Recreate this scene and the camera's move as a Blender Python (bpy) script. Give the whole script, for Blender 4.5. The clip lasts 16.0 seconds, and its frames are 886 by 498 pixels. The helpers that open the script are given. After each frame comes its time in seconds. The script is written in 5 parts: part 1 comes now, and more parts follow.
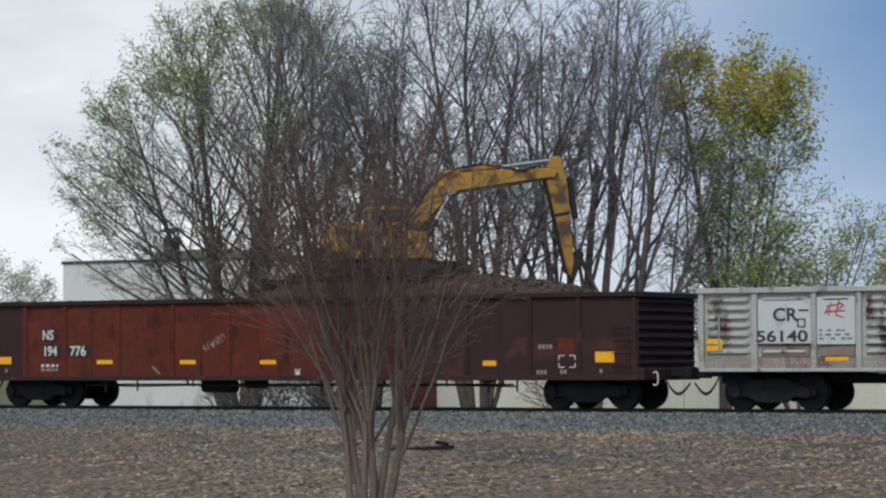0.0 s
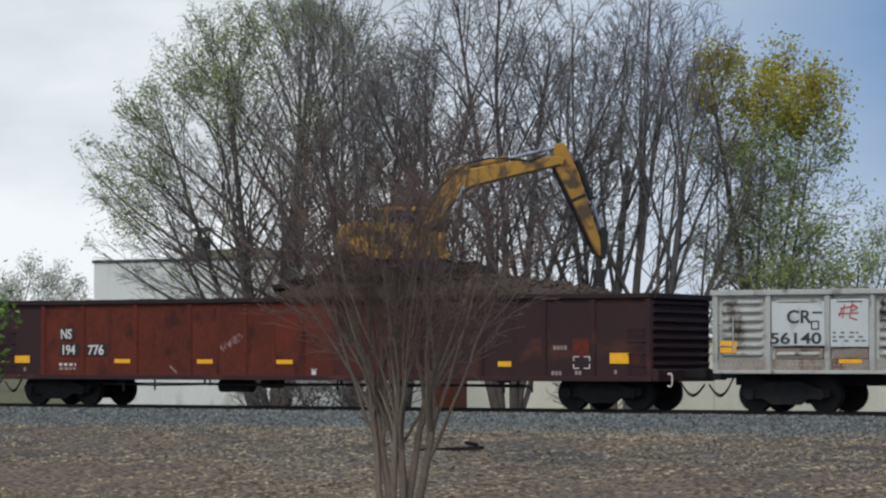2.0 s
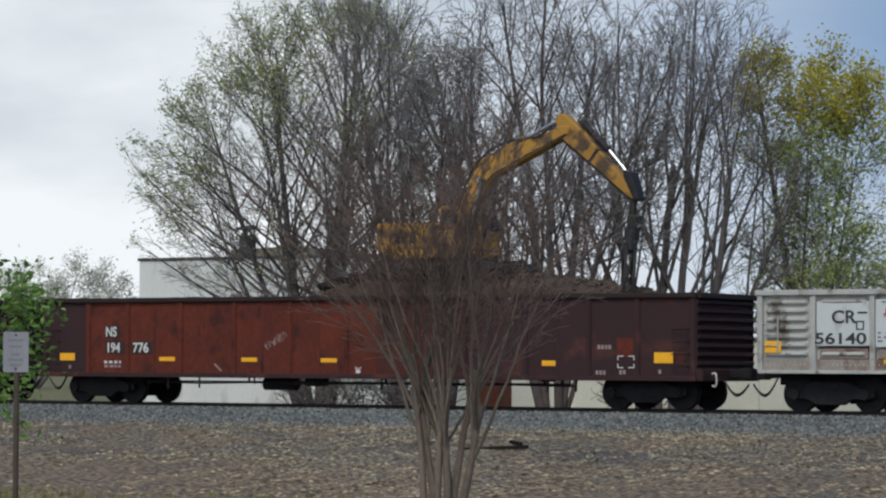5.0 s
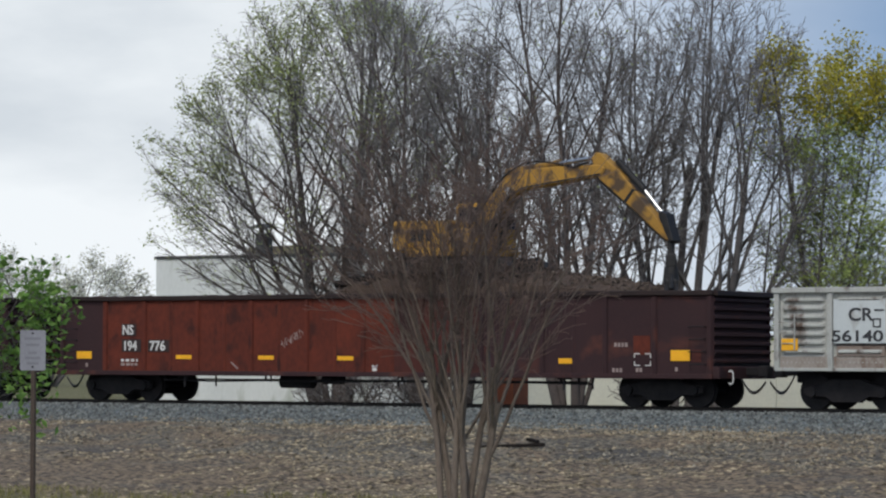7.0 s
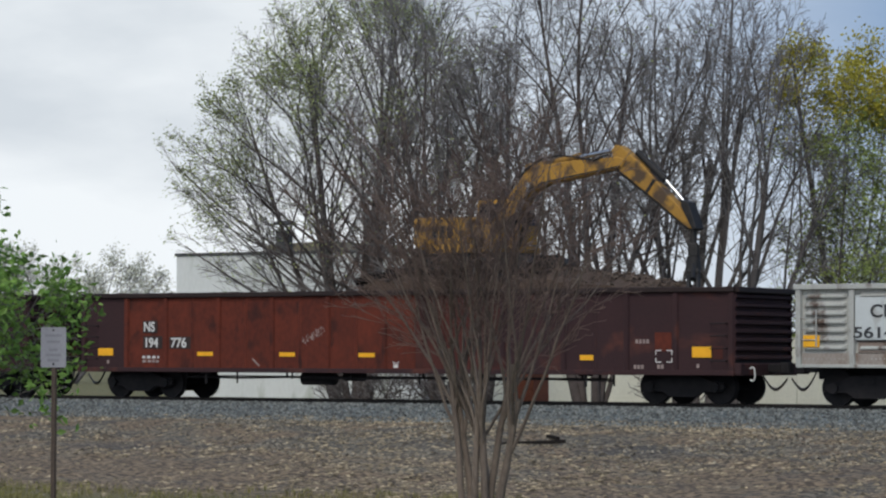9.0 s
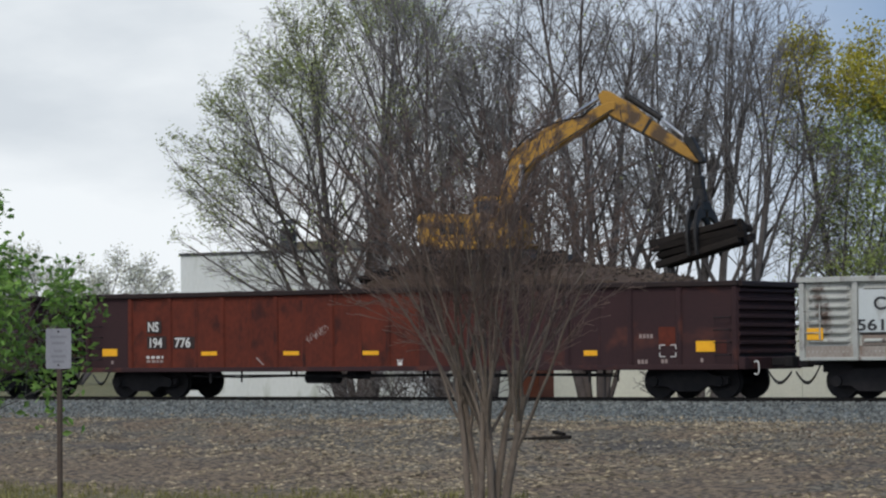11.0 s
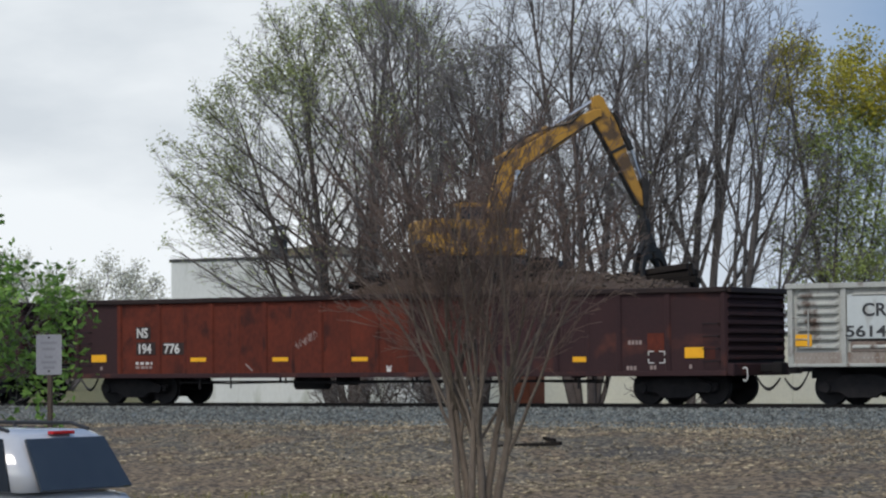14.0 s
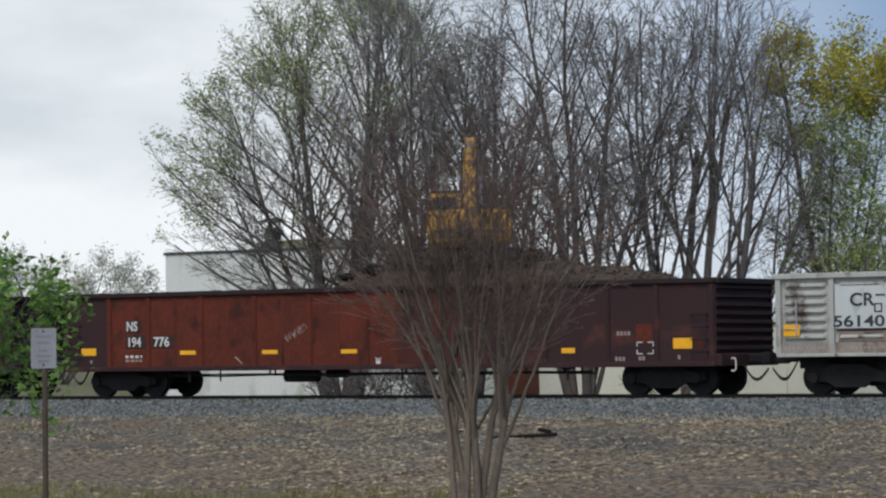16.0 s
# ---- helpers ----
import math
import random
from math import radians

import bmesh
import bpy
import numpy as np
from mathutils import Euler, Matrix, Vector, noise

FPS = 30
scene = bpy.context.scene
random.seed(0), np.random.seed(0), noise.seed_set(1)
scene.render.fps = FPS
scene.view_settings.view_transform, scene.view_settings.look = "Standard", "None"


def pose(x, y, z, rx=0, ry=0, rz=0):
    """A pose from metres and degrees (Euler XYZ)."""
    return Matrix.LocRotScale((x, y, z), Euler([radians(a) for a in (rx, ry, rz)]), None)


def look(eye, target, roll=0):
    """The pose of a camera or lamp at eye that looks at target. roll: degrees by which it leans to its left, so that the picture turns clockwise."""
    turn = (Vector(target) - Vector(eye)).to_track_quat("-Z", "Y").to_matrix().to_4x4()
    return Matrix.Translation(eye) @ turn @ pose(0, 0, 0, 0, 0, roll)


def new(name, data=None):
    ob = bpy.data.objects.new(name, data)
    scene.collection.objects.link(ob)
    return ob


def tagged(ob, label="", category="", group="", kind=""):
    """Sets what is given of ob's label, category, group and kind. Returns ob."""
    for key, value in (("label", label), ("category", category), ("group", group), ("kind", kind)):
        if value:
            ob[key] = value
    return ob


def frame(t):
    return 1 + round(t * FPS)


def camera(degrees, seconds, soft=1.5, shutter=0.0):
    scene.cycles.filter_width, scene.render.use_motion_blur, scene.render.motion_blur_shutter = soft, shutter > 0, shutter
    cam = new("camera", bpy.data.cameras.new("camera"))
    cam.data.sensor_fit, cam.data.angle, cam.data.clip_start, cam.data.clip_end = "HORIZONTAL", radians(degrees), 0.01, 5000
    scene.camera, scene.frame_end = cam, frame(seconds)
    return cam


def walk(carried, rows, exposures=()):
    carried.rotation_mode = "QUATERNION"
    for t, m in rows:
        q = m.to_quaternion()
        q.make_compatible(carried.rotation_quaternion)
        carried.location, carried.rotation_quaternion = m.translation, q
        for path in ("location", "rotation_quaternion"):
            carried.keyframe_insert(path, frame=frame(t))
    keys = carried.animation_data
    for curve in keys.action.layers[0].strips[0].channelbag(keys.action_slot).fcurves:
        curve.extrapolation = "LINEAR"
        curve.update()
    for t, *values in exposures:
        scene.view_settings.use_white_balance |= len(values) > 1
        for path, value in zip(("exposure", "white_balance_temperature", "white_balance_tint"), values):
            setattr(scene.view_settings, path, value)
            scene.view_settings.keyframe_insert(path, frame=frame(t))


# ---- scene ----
# Yaw to the left of north, pitch and roll of a hand-held long lens on one spot.
VIEW = [
    (0, 30.428, 2.258, -0.214),
    (0.5, 30.587, 2.288, -0.102),
    (1, 30.761, 2.323, -0.055),
    (1.5, 30.887, 2.264, -0.016),
    (2, 31.029, 2.268, 0.049),
    (2.5, 31.304, 2.236, 0.153),
    (3, 31.539, 2.187, 0.173),
    (3.5, 31.600, 2.193, 0.134),
    (4, 31.709, 2.220, 0.175),
    (6.5, 32.155, 2.217, 0.224),
    (7, 32.243, 2.200, 0.202),
    (7.5, 32.364, 2.196, 0.216),
    (8, 32.457, 2.212, 0.158),
    (8.5, 32.480, 2.248, 0.174),
    (9, 32.641, 2.135, 0.173),
    (11.5, 32.709, 2.087, -0.516),
    (12, 32.697, 2.100, -0.480),
    (12.5, 32.614, 2.239, -0.456),
    (13, 32.601, 2.252, -0.470),
    (13.5, 32.588, 2.251, -0.477),
    (14, 32.533, 2.197, -0.434),
    (14.5, 32.445, 2.208, -0.409),
    (15, 32.450, 2.192, -0.399),
    (15.5, 32.404, 2.166, -0.609),
    (16, 32.420, 2.034, -0.719),
]
CREEP = [(0, 0.443), (0.5, 0.269), (1, 0.146), (1.5, 0.063), (2, 0.020), (2.5, 0.043), (3, 0.011), (3.5, 0.029), (4, 0.006), (6.5, 0.001), (7, 0.000), (7.5, 0.034), (8, 0.027), (8.5, 0.035), (9, 0.029), (11.5, -0.002), (12, -0.001), (12.5, 0.001), (13, -0.028), (13.5, -0.045), (14, -0.051), (14.5, -0.066), (15, -0.113), (15.5, -0.172), (16, -0.219)]

EYE = (41.593, -63.671, 1.117)


def held(yaw, pitch, roll):
    r, p, q = radians(yaw), radians(pitch), radians(roll)
    way = Vector((-math.sin(r) * math.cos(p), math.cos(r) * math.cos(p), math.sin(p)))
    return look(EYE, Vector(EYE) + way * 50, math.degrees(q))


cam = camera(17.328, 16.0, soft=2.2, shutter=0.0)
walk(cam, [(t, held(y, p, r)) for t, y, p, r in VIEW], exposures=[(0, 0.0), (16, 0.0)])

# ---- light: a bright, thinly overcast spring sky ----
SUN_EL, SUN_AZ = 48.0, 163.0      # elevation; azimuth clockwise from north
world = bpy.data.worlds.new("sky")
scene.world = world
world.use_nodes = True
wn, wl = world.node_tree.nodes, world.node_tree.links
wn.clear()
w_out = wn.new("ShaderNodeOutputWorld")
w_bg = wn.new("ShaderNodeBackground")
w_sky = wn.new("ShaderNodeTexSky")
w_sky.sky_type, w_sky.sun_disc = "NISHITA", False
w_sky.sun_elevation, w_sky.sun_rotation = radians(SUN_EL), radians(SUN_AZ)
w_sky.air_density, w_sky.dust_density = 1.2, 1.5
w_co = wn.new("ShaderNodeTexCoord")
w_map = wn.new("ShaderNodeMapping")
w_map.inputs["Scale"].default_value = (1.0, 1.0, 2.6)
w_map.inputs["Location"].default_value = (0.42, 0.1, 0.05)
w_noise = wn.new("ShaderNodeTexNoise")
w_noise.inputs["Scale"].default_value, w_noise.inputs["Detail"].default_value = 3.2, 7.0
w_noise.inputs["Roughness"].default_value = 0.52
w_sep = wn.new("ShaderNodeSeparateXYZ")
w_dot = wn.new("ShaderNodeVectorMath")
w_dot.operation = "DOT_PRODUCT"
# the cloud bank is thickest to the west and thins to the north-east
w_dot.inputs[1].default_value = (-3.2, 0.0, -3.0)
w_add = wn.new("ShaderNodeMath")
w_add.operation = "MULTIPLY_ADD"
w_add.inputs[1].default_value = 0.55
w_ramp = wn.new("ShaderNodeValToRGB")
w_ramp.color_ramp.elements[0].position, w_ramp.color_ramp.elements[1].position = 0.10, 0.74
w_mix = wn.new("ShaderNodeMixRGB")
w_cloud = wn.new("ShaderNodeMixRGB")
w_cloud.inputs[1].default_value, w_cloud.inputs[2].default_value = (6.6, 7.15, 7.7, 1), (8.9, 9.35, 9.7, 1)
w_noise2 = wn.new("ShaderNodeTexNoise")
w_noise2.inputs["Scale"].default_value, w_noise2.inputs["Detail"].default_value = 7.0, 6.0
w_blue = wn.new("ShaderNodeMixRGB")
w_blue.blend_type = "MULTIPLY"
w_blue.inputs[0].default_value, w_blue.inputs[2].default_value = 1.0, (1.50, 1.68, 1.72, 1)
wl.new(w_co.outputs["Generated"], w_map.inputs["Vector"])
wl.new(w_map.outputs["Vector"], w_noise.inputs["Vector"])
wl.new(w_map.outputs["Vector"], w_noise2.inputs["Vector"])
wl.new(w_co.outputs["Generated"], w_dot.inputs[0])
wl.new(w_noise.outputs["Fac"], w_add.inputs[0])
w_sub = wn.new("ShaderNodeMath")
w_sub.operation, w_sub.inputs[1].default_value = "SUBTRACT", 1.0
wl.new(w_dot.outputs["Value"], w_sub.inputs[0])
wl.new(w_sub.outputs[0], w_add.inputs[2])
# the clear part of the sky is taken from higher up, above the haze
w_up = wn.new("ShaderNodeVectorMath")
w_up.operation, w_up.inputs[1].default_value = "ADD", (0.0, 0.0, 0.45)
wl.new(w_co.outputs["Generated"], w_up.inputs[0])
wl.new(w_up.outputs["Vector"], w_sky.inputs["Vector"])
wl.new(w_add.outputs[0], w_ramp.inputs["Fac"])
wl.new(w_ramp.outputs["Color"], w_mix.inputs[0])
wl.new(w_sky.outputs["Color"], w_blue.inputs[1])
wl.new(w_blue.outputs["Color"], w_mix.inputs[1])
w_soft = wn.new("ShaderNodeValToRGB")
w_soft.color_ramp.elements[0].position, w_soft.color_ramp.elements[1].position = 0.36, 0.60
wl.new(w_noise2.outputs["Fac"], w_soft.inputs["Fac"])
wl.new(w_soft.outputs["Color"], w_cloud.inputs[0])
wl.new(w_cloud.outputs["Color"], w_mix.inputs[2])
wl.new(w_mix.outputs["Color"], w_bg.inputs["Color"])
w_bg.inputs["Strength"].default_value = 0.10
wl.new(w_bg.outputs["Background"], w_out.inputs["Surface"])

sun = new("sun", bpy.data.lights.new("sun", "SUN"))
sun.data.energy, sun.data.angle, sun.data.color = 2.0, radians(18), (1.0, 0.93, 0.83)
sun.matrix_world = look((0, 0, 60), (-math.sin(radians(SUN_AZ)) * math.cos(radians(SUN_EL)),
                                     -math.cos(radians(SUN_AZ)) * math.cos(radians(SUN_EL)),
                                     60 - math.sin(radians(SUN_EL))))


# ---- materials ----
def surface(name, base, second, scale=3.0, fine=40.0, rough=0.7, metal=0.0, bump=0.15, spread=0.5,
            stain=None, stain_scale=1.2, stain_at=0.58, stretch=(1, 1, 1), per_object=0.0, per_island=0.0, trans=0.0, shift=0.0, shine=0.3):
    """A painted or natural surface: two colours mixed by coarse and fine grain, an optional stain, and fine relief."""
    m = bpy.data.materials.new(name)
    m.use_nodes = True
    n, l = m.node_tree.nodes, m.node_tree.links
    bsdf = n["Principled BSDF"]
    co = n.new("ShaderNodeTexCoord")
    mp = n.new("ShaderNodeMapping")
    mp.inputs["Scale"].default_value = stretch
    if shift:
        # each piece takes its own stretch of the pattern
        info = n.new("ShaderNodeObjectInfo")
        far = n.new("ShaderNodeVectorMath")
        far.operation, far.inputs[0].default_value = "SCALE", (shift, shift * 0.37, shift * 0.61)
        l.new(info.outputs["Random"], far.inputs["Scale"])
        moved = n.new("ShaderNodeVectorMath")
        moved.operation = "ADD"
        l.new(co.outputs["Object"], moved.inputs[0])
        l.new(far.outputs["Vector"], moved.inputs[1])
        l.new(moved.outputs["Vector"], mp.inputs["Vector"])
    else:
        l.new(co.outputs["Object"], mp.inputs["Vector"])

    def noise_tex(sc, detail):
        t = n.new("ShaderNodeTexNoise")
        t.inputs["Scale"].default_value, t.inputs["Detail"].default_value = sc, detail
        l.new(mp.outputs["Vector"], t.inputs["Vector"])
        return t
    coarse, grain = noise_tex(scale, 6.0), noise_tex(fine, 3.0)
    mixed = n.new("ShaderNodeMath")
    mixed.operation, mixed.inputs[1].default_value = "MULTIPLY_ADD", 0.45
    l.new(grain.outputs["Fac"], mixed.inputs[0])
    half = n.new("ShaderNodeMath")
    half.operation, half.inputs[1].default_value = "MULTIPLY", 0.55
    l.new(coarse.outputs["Fac"], half.inputs[0])
    l.new(half.outputs[0], mixed.inputs[2])
    ramp = n.new("ShaderNodeValToRGB")
    ramp.color_ramp.elements[0].position = 0.5 - spread * 0.3
    ramp.color_ramp.elements[1].position = 0.5 + spread * 0.3
    ramp.color_ramp.elements[0].color = (*base, 1)
    ramp.color_ramp.elements[1].color = (*second, 1)
    l.new(mixed.outputs[0], ramp.inputs["Fac"])
    colour = ramp.outputs["Color"]
    if stain:
        st = noise_tex(stain_scale, 8.0)
        sr = n.new("ShaderNodeValToRGB")
        sr.color_ramp.elements[0].position, sr.color_ramp.elements[1].position = stain_at, stain_at + 0.12
        l.new(st.outputs["Fac"], sr.inputs["Fac"])
        mx = n.new("ShaderNodeMixRGB")
        l.new(sr.outputs["Color"], mx.inputs[0])
        l.new(colour, mx.inputs[1])
        mx.inputs[2].default_value = (*stain, 1)
        colour = mx.outputs["Color"]
    if per_object or per_island:
        if per_object:
            src = n.new("ShaderNodeObjectInfo").outputs["Random"]
        else:
            src = n.new("ShaderNodeNewGeometry").outputs["Random Per Island"]
        hsv = n.new("ShaderNodeHueSaturation")
        val = n.new("ShaderNodeMapRange")
        amount = per_object or per_island
        val.inputs["To Min"].default_value, val.inputs["To Max"].default_value = 1 - amount, 1 + amount
        l.new(src, val.inputs["Value"])
        l.new(val.outputs["Result"], hsv.inputs["Value"])
        l.new(colour, hsv.inputs["Color"])
        colour = hsv.outputs["Color"]
    l.new(colour, bsdf.inputs["Base Color"])
    bsdf.inputs["Roughness"].default_value, bsdf.inputs["Metallic"].default_value = rough, metal
    bsdf.inputs["Specular IOR Level"].default_value = shine
    if bump:
        b = n.new("ShaderNodeBump")
        b.inputs["Strength"].default_value, b.inputs["Distance"].default_value = bump, 0.02
        l.new(mixed.outputs[0], b.inputs["Height"])
        l.new(b.outputs["Normal"], bsdf.inputs["Normal"])
    if trans:
        tr = n.new("ShaderNodeBsdfTranslucent")
        l.new(colour, tr.inputs["Color"])
        ms = n.new("ShaderNodeMixShader")
        ms.inputs[0].default_value = trans
        l.new(bsdf.outputs[0], ms.inputs[1])
        l.new(tr.outputs[0], ms.inputs[2])
        l.new(ms.outputs[0], n["Material Output"].inputs["Surface"])
    return m


def glossy(name, colour, rough=0.3, metal=0.0, coat=0.0):
    m = surface(name, colour, tuple(c * 0.85 for c in colour), 1.5, 90, rough, metal, 0.02)
    m.node_tree.nodes["Principled BSDF"].inputs["Coat Weight"].default_value = coat
    m.node_tree.nodes["Principled BSDF"].inputs["Specular IOR Level"].default_value = 0.5
    return m


OXIDE = surface("oxide red paint", (0.128, 0.029, 0.0165), (0.056, 0.0165, 0.0125), 1.1, 10, 0.8, 0, 0.12, 0.7,
                (0.036, 0.014, 0.012), 1.7, 0.56, (1, 1, 0.7), shift=60, shine=0.15)
OXIDE_DARK = surface("sooty maroon paint", (0.044, 0.0215, 0.0225), (0.026, 0.0155, 0.0175), 0.9, 14, 0.75, 0, 0.12, 0.9,
                     (0.078, 0.030, 0.024), 1.3, 0.57, shift=60, shine=0.15)
OXIDE_MID = surface("dulled red paint", (0.078, 0.0235, 0.0185), (0.044, 0.0175, 0.0155), 0.9, 14, 0.78, 0, 0.12, 0.9,
                    (0.030, 0.015, 0.014), 1.4, 0.52, (1, 1, 0.55), shift=60, shine=0.15)
RIM_STEEL = surface("blackened top chord", (0.016, 0.011, 0.011), (0.030, 0.018, 0.016), 2.5, 20, 0.7, 0.2, 0.2)
CAST = surface("greasy cast steel", (0.009, 0.009, 0.011), (0.020, 0.018, 0.019), 4, 30, 0.85, 0.0, 0.3, shine=0.2)
CAR_WHITE = surface("chalky white car paint", (0.44, 0.45, 0.42), (0.25, 0.25, 0.235), 1.6, 22, 0.7, 0, 0.1, 0.9,
                    (0.085, 0.058, 0.045), 2.6, 0.545, (1, 1, 0.45), shift=50)
CAR_WHITE_CLEAN = surface("repainted white plate", (0.50, 0.53, 0.53), (0.40, 0.43, 0.43), 2.0, 25, 0.6, 0, 0.05, 0.9, (0.30, 0.29, 0.27), 3.5, 0.60, (1, 1, 0.3))
CAR_RUST = surface("rusty lower sheet", (0.36, 0.34, 0.31), (0.16, 0.115, 0.092), 1.6, 20, 0.8, 0, 0.2, 0.9, (0.13, 0.075, 0.052), 2.2, 0.54, (1, 1, 0.5), shift=40)
RUST_BROWN = surface("rusted sheet", (0.155, 0.105, 0.082), (0.27, 0.235, 0.205), 2.0, 18, 0.85, 0, 0.25, 0.9, (0.07, 0.04, 0.03), 3.0, 0.55, (0.6, 1, 1.6), shift=30)
MARK_YELLOW = surface("amber reflector tape", (0.80, 0.40, 0.015), (0.68, 0.33, 0.015), 6, 60, 0.5, 0, 0.02)
LETTER_WHITE = surface("stencil white", (0.62, 0.62, 0.60), (0.45, 0.44, 0.42), 5, 40, 0.7, 0, 0.0)
LETTER_FADED = surface("faded stencil", (0.30, 0.24, 0.22), (0.20, 0.15, 0.14), 5, 40, 0.8, 0, 0.0)
LETTER_BLACK = surface("stencil black", (0.02, 0.022, 0.025), (0.05, 0.05, 0.055), 5, 40, 0.7, 0, 0.0)
PATCH_BLACK = surface("black number patch", (0.020, 0.014, 0.013), (0.035, 0.02, 0.018), 3, 30, 0.7, 0, 0.05)
CHALK_RED = surface("red spray paint", (0.45, 0.05, 0.05), (0.35, 0.06, 0.06), 5, 40, 0.7, 0, 0.0)
LOAD_DARK = surface("dark wood chips and dirt", (0.034, 0.023, 0.018), (0.095, 0.066, 0.049), 3, 18, 0.95, 0, 0.6, 0.9,
                    (0.055, 0.042, 0.034), 2.0, 0.62)
CHIPS = surface("weathered wood splinters", (0.105, 0.080, 0.062), (0.035, 0.026, 0.021), 3, 25, 0.95, 0, 0.2, 0.8, per_island=0.7)
TIE_WOOD = surface("creosoted timber", (0.008, 0.007, 0.007), (0.022, 0.018, 0.0155), 3, 25, 0.9, 0, 0.4, 0.8, per_object=0.35,
                   stretch=(0.3, 2, 2), shine=0.12)
YELLOW = surface("faded machine yellow", (0.42, 0.225, 0.032), (0.22, 0.118, 0.028), 1.6, 20, 0.65, 0, 0.06, 0.9,
                 (0.075, 0.048, 0.028), 2.2, 0.505)
MACHINE_DARK = surface("oily machine steel", (0.014, 0.014, 0.015), (0.032, 0.029, 0.027), 4, 30, 0.6, 0.3, 0.2)
CHROME = surface("polished cylinder rod", (0.50, 0.51, 0.53), (0.36, 0.37, 0.39), 3, 30, 0.35, 1.0, 0.0)
GLASS_DARK = surface("dark tinted glass", (0.008, 0.011, 0.016), (0.012, 0.016, 0.022), 1, 8, 0.06, 0, 0.0)
GLASS_DARK.node_tree.nodes["Principled BSDF"].inputs["Specular IOR Level"].default_value = 0.22
GLASS_SKY = surface("clear windscreen glass", (0.012, 0.016, 0.024), (0.02, 0.026, 0.034), 1, 8, 0.03, 0, 0.0, shine=0.6)
RAIL = surface("worn rail steel", (0.010, 0.009, 0.009), (0.022, 0.017, 0.015), 3, 40, 0.55, 0.4, 0.1)
WALL_WHITE = surface("weathered white render", (0.62, 0.64, 0.63), (0.48, 0.50, 0.49), 0.5, 9, 0.85, 0, 0.08, 0.9,
                     (0.36, 0.38, 0.34), 0.9, 0.54, (1, 1, 0.45))
WALL_CREAM = surface("cream painted block", (0.66, 0.66, 0.57), (0.56, 0.56, 0.49), 0.6, 9, 0.85, 0, 0.08)
ROOF_DARK = surface("dark roof flashing", (0.04, 0.042, 0.045), (0.07, 0.07, 0.07), 2, 20, 0.8, 0, 0.1)
ROOF_BROWN = surface("mossy brown roof", (0.25, 0.215, 0.15), (0.16, 0.14, 0.095), 1.2, 12, 0.9, 0, 0.2)
CRATE_RED = surface("brick red painted boards", (0.26, 0.085, 0.045), (0.19, 0.06, 0.035), 2, 20, 0.8, 0, 0.15)
BARK_GREY = surface("grey brown bark", (0.125, 0.112, 0.108), (0.080, 0.072, 0.070), 3, 30, 0.95, 0, 0.4)
BARK_DARK = surface("dark bark", (0.105, 0.088, 0.082), (0.066, 0.055, 0.052), 3, 30, 0.95, 0, 0.4)
TWIG_GREY = surface("pale grey twigs", (0.20, 0.187, 0.18), (0.145, 0.133, 0.130), 3, 30, 0.95, 0, 0.0)
BARK_TAN = surface("smooth mottled tan bark", (0.195, 0.156, 0.126), (0.058, 0.044, 0.036), 2.5, 25, 0.75, 0, 0.2, 0.8, stretch=(1, 1, 0.3))
TWIG_MYRTLE = surface("reddish brown twigs", (0.165, 0.116, 0.095), (0.088, 0.062, 0.053), 3, 30, 0.9, 0, 0.0)
SEED_BROWN = surface("dry seed heads", (0.110, 0.072, 0.060), (0.075, 0.05, 0.042), 3, 30, 0.9, 0, 0.0, per_island=0.35)
LEAF_BUD = surface("fresh spring leaves", (0.40, 0.44, 0.18), (0.27, 0.32, 0.125), 2, 20, 0.7, 0, 0, 0.6, per_island=0.4, trans=0.5)
LEAF_GOLD = surface("olive gold young leaves", (0.50, 0.415, 0.045), (0.38, 0.35, 0.06), 0.35, 20, 0.7, 0, 0, 0.5, per_island=0.4, trans=0.5)
LEAF_SPRING = surface("mid green young leaves", (0.38, 0.435, 0.14), (0.26, 0.325, 0.10), 0.6, 20, 0.7, 0, 0, 0.6, per_island=0.4, trans=0.5)
LEAF_NEAR = surface("glossy green leaves", (0.24, 0.37, 0.085), (0.095, 0.20, 0.042), 1.5, 20, 0.5, 0, 0, 0.6, per_island=0.45, trans=0.4)
LEAF_PALE = surface("pale blossom and buds", (0.60, 0.60, 0.50), (0.45, 0.46, 0.36), 1.5, 20, 0.8, 0, 0, 0.6, per_island=0.3, trans=0.3)
ASPHALT = surface("worn asphalt", (0.052, 0.052, 0.055), (0.040, 0.040, 0.042), 1.2, 60, 0.9, 0, 0.2)
LINE_PAINT = surface("road line paint", (0.55, 0.42, 0.06), (0.45, 0.34, 0.06), 4, 60, 0.7, 0, 0.05)
STONE = surface("granite ballast", (0.165, 0.172, 0.162), (0.070, 0.074, 0.069), 2.0, 30, 0.95, 0, 0.2, 0.8, per_island=0.7)
BANK_STONE = surface("dusty gravel", (0.208, 0.185, 0.144), (0.082, 0.072, 0.056), 2.0, 30, 0.95, 0, 0.2, 0.8, per_island=0.7)
LITTER = surface("dead leaves and dry stalks", (0.345, 0.280, 0.180), (0.062, 0.047, 0.032), 2, 20, 0.95, 0, 0, 0.6, per_island=0.75)
GRASS = surface("dry and green grass", (0.16, 0.175, 0.045), (0.26, 0.21, 0.10), 0.5, 20, 0.9, 0, 0, 0.7, per_island=0.35, trans=0.3)
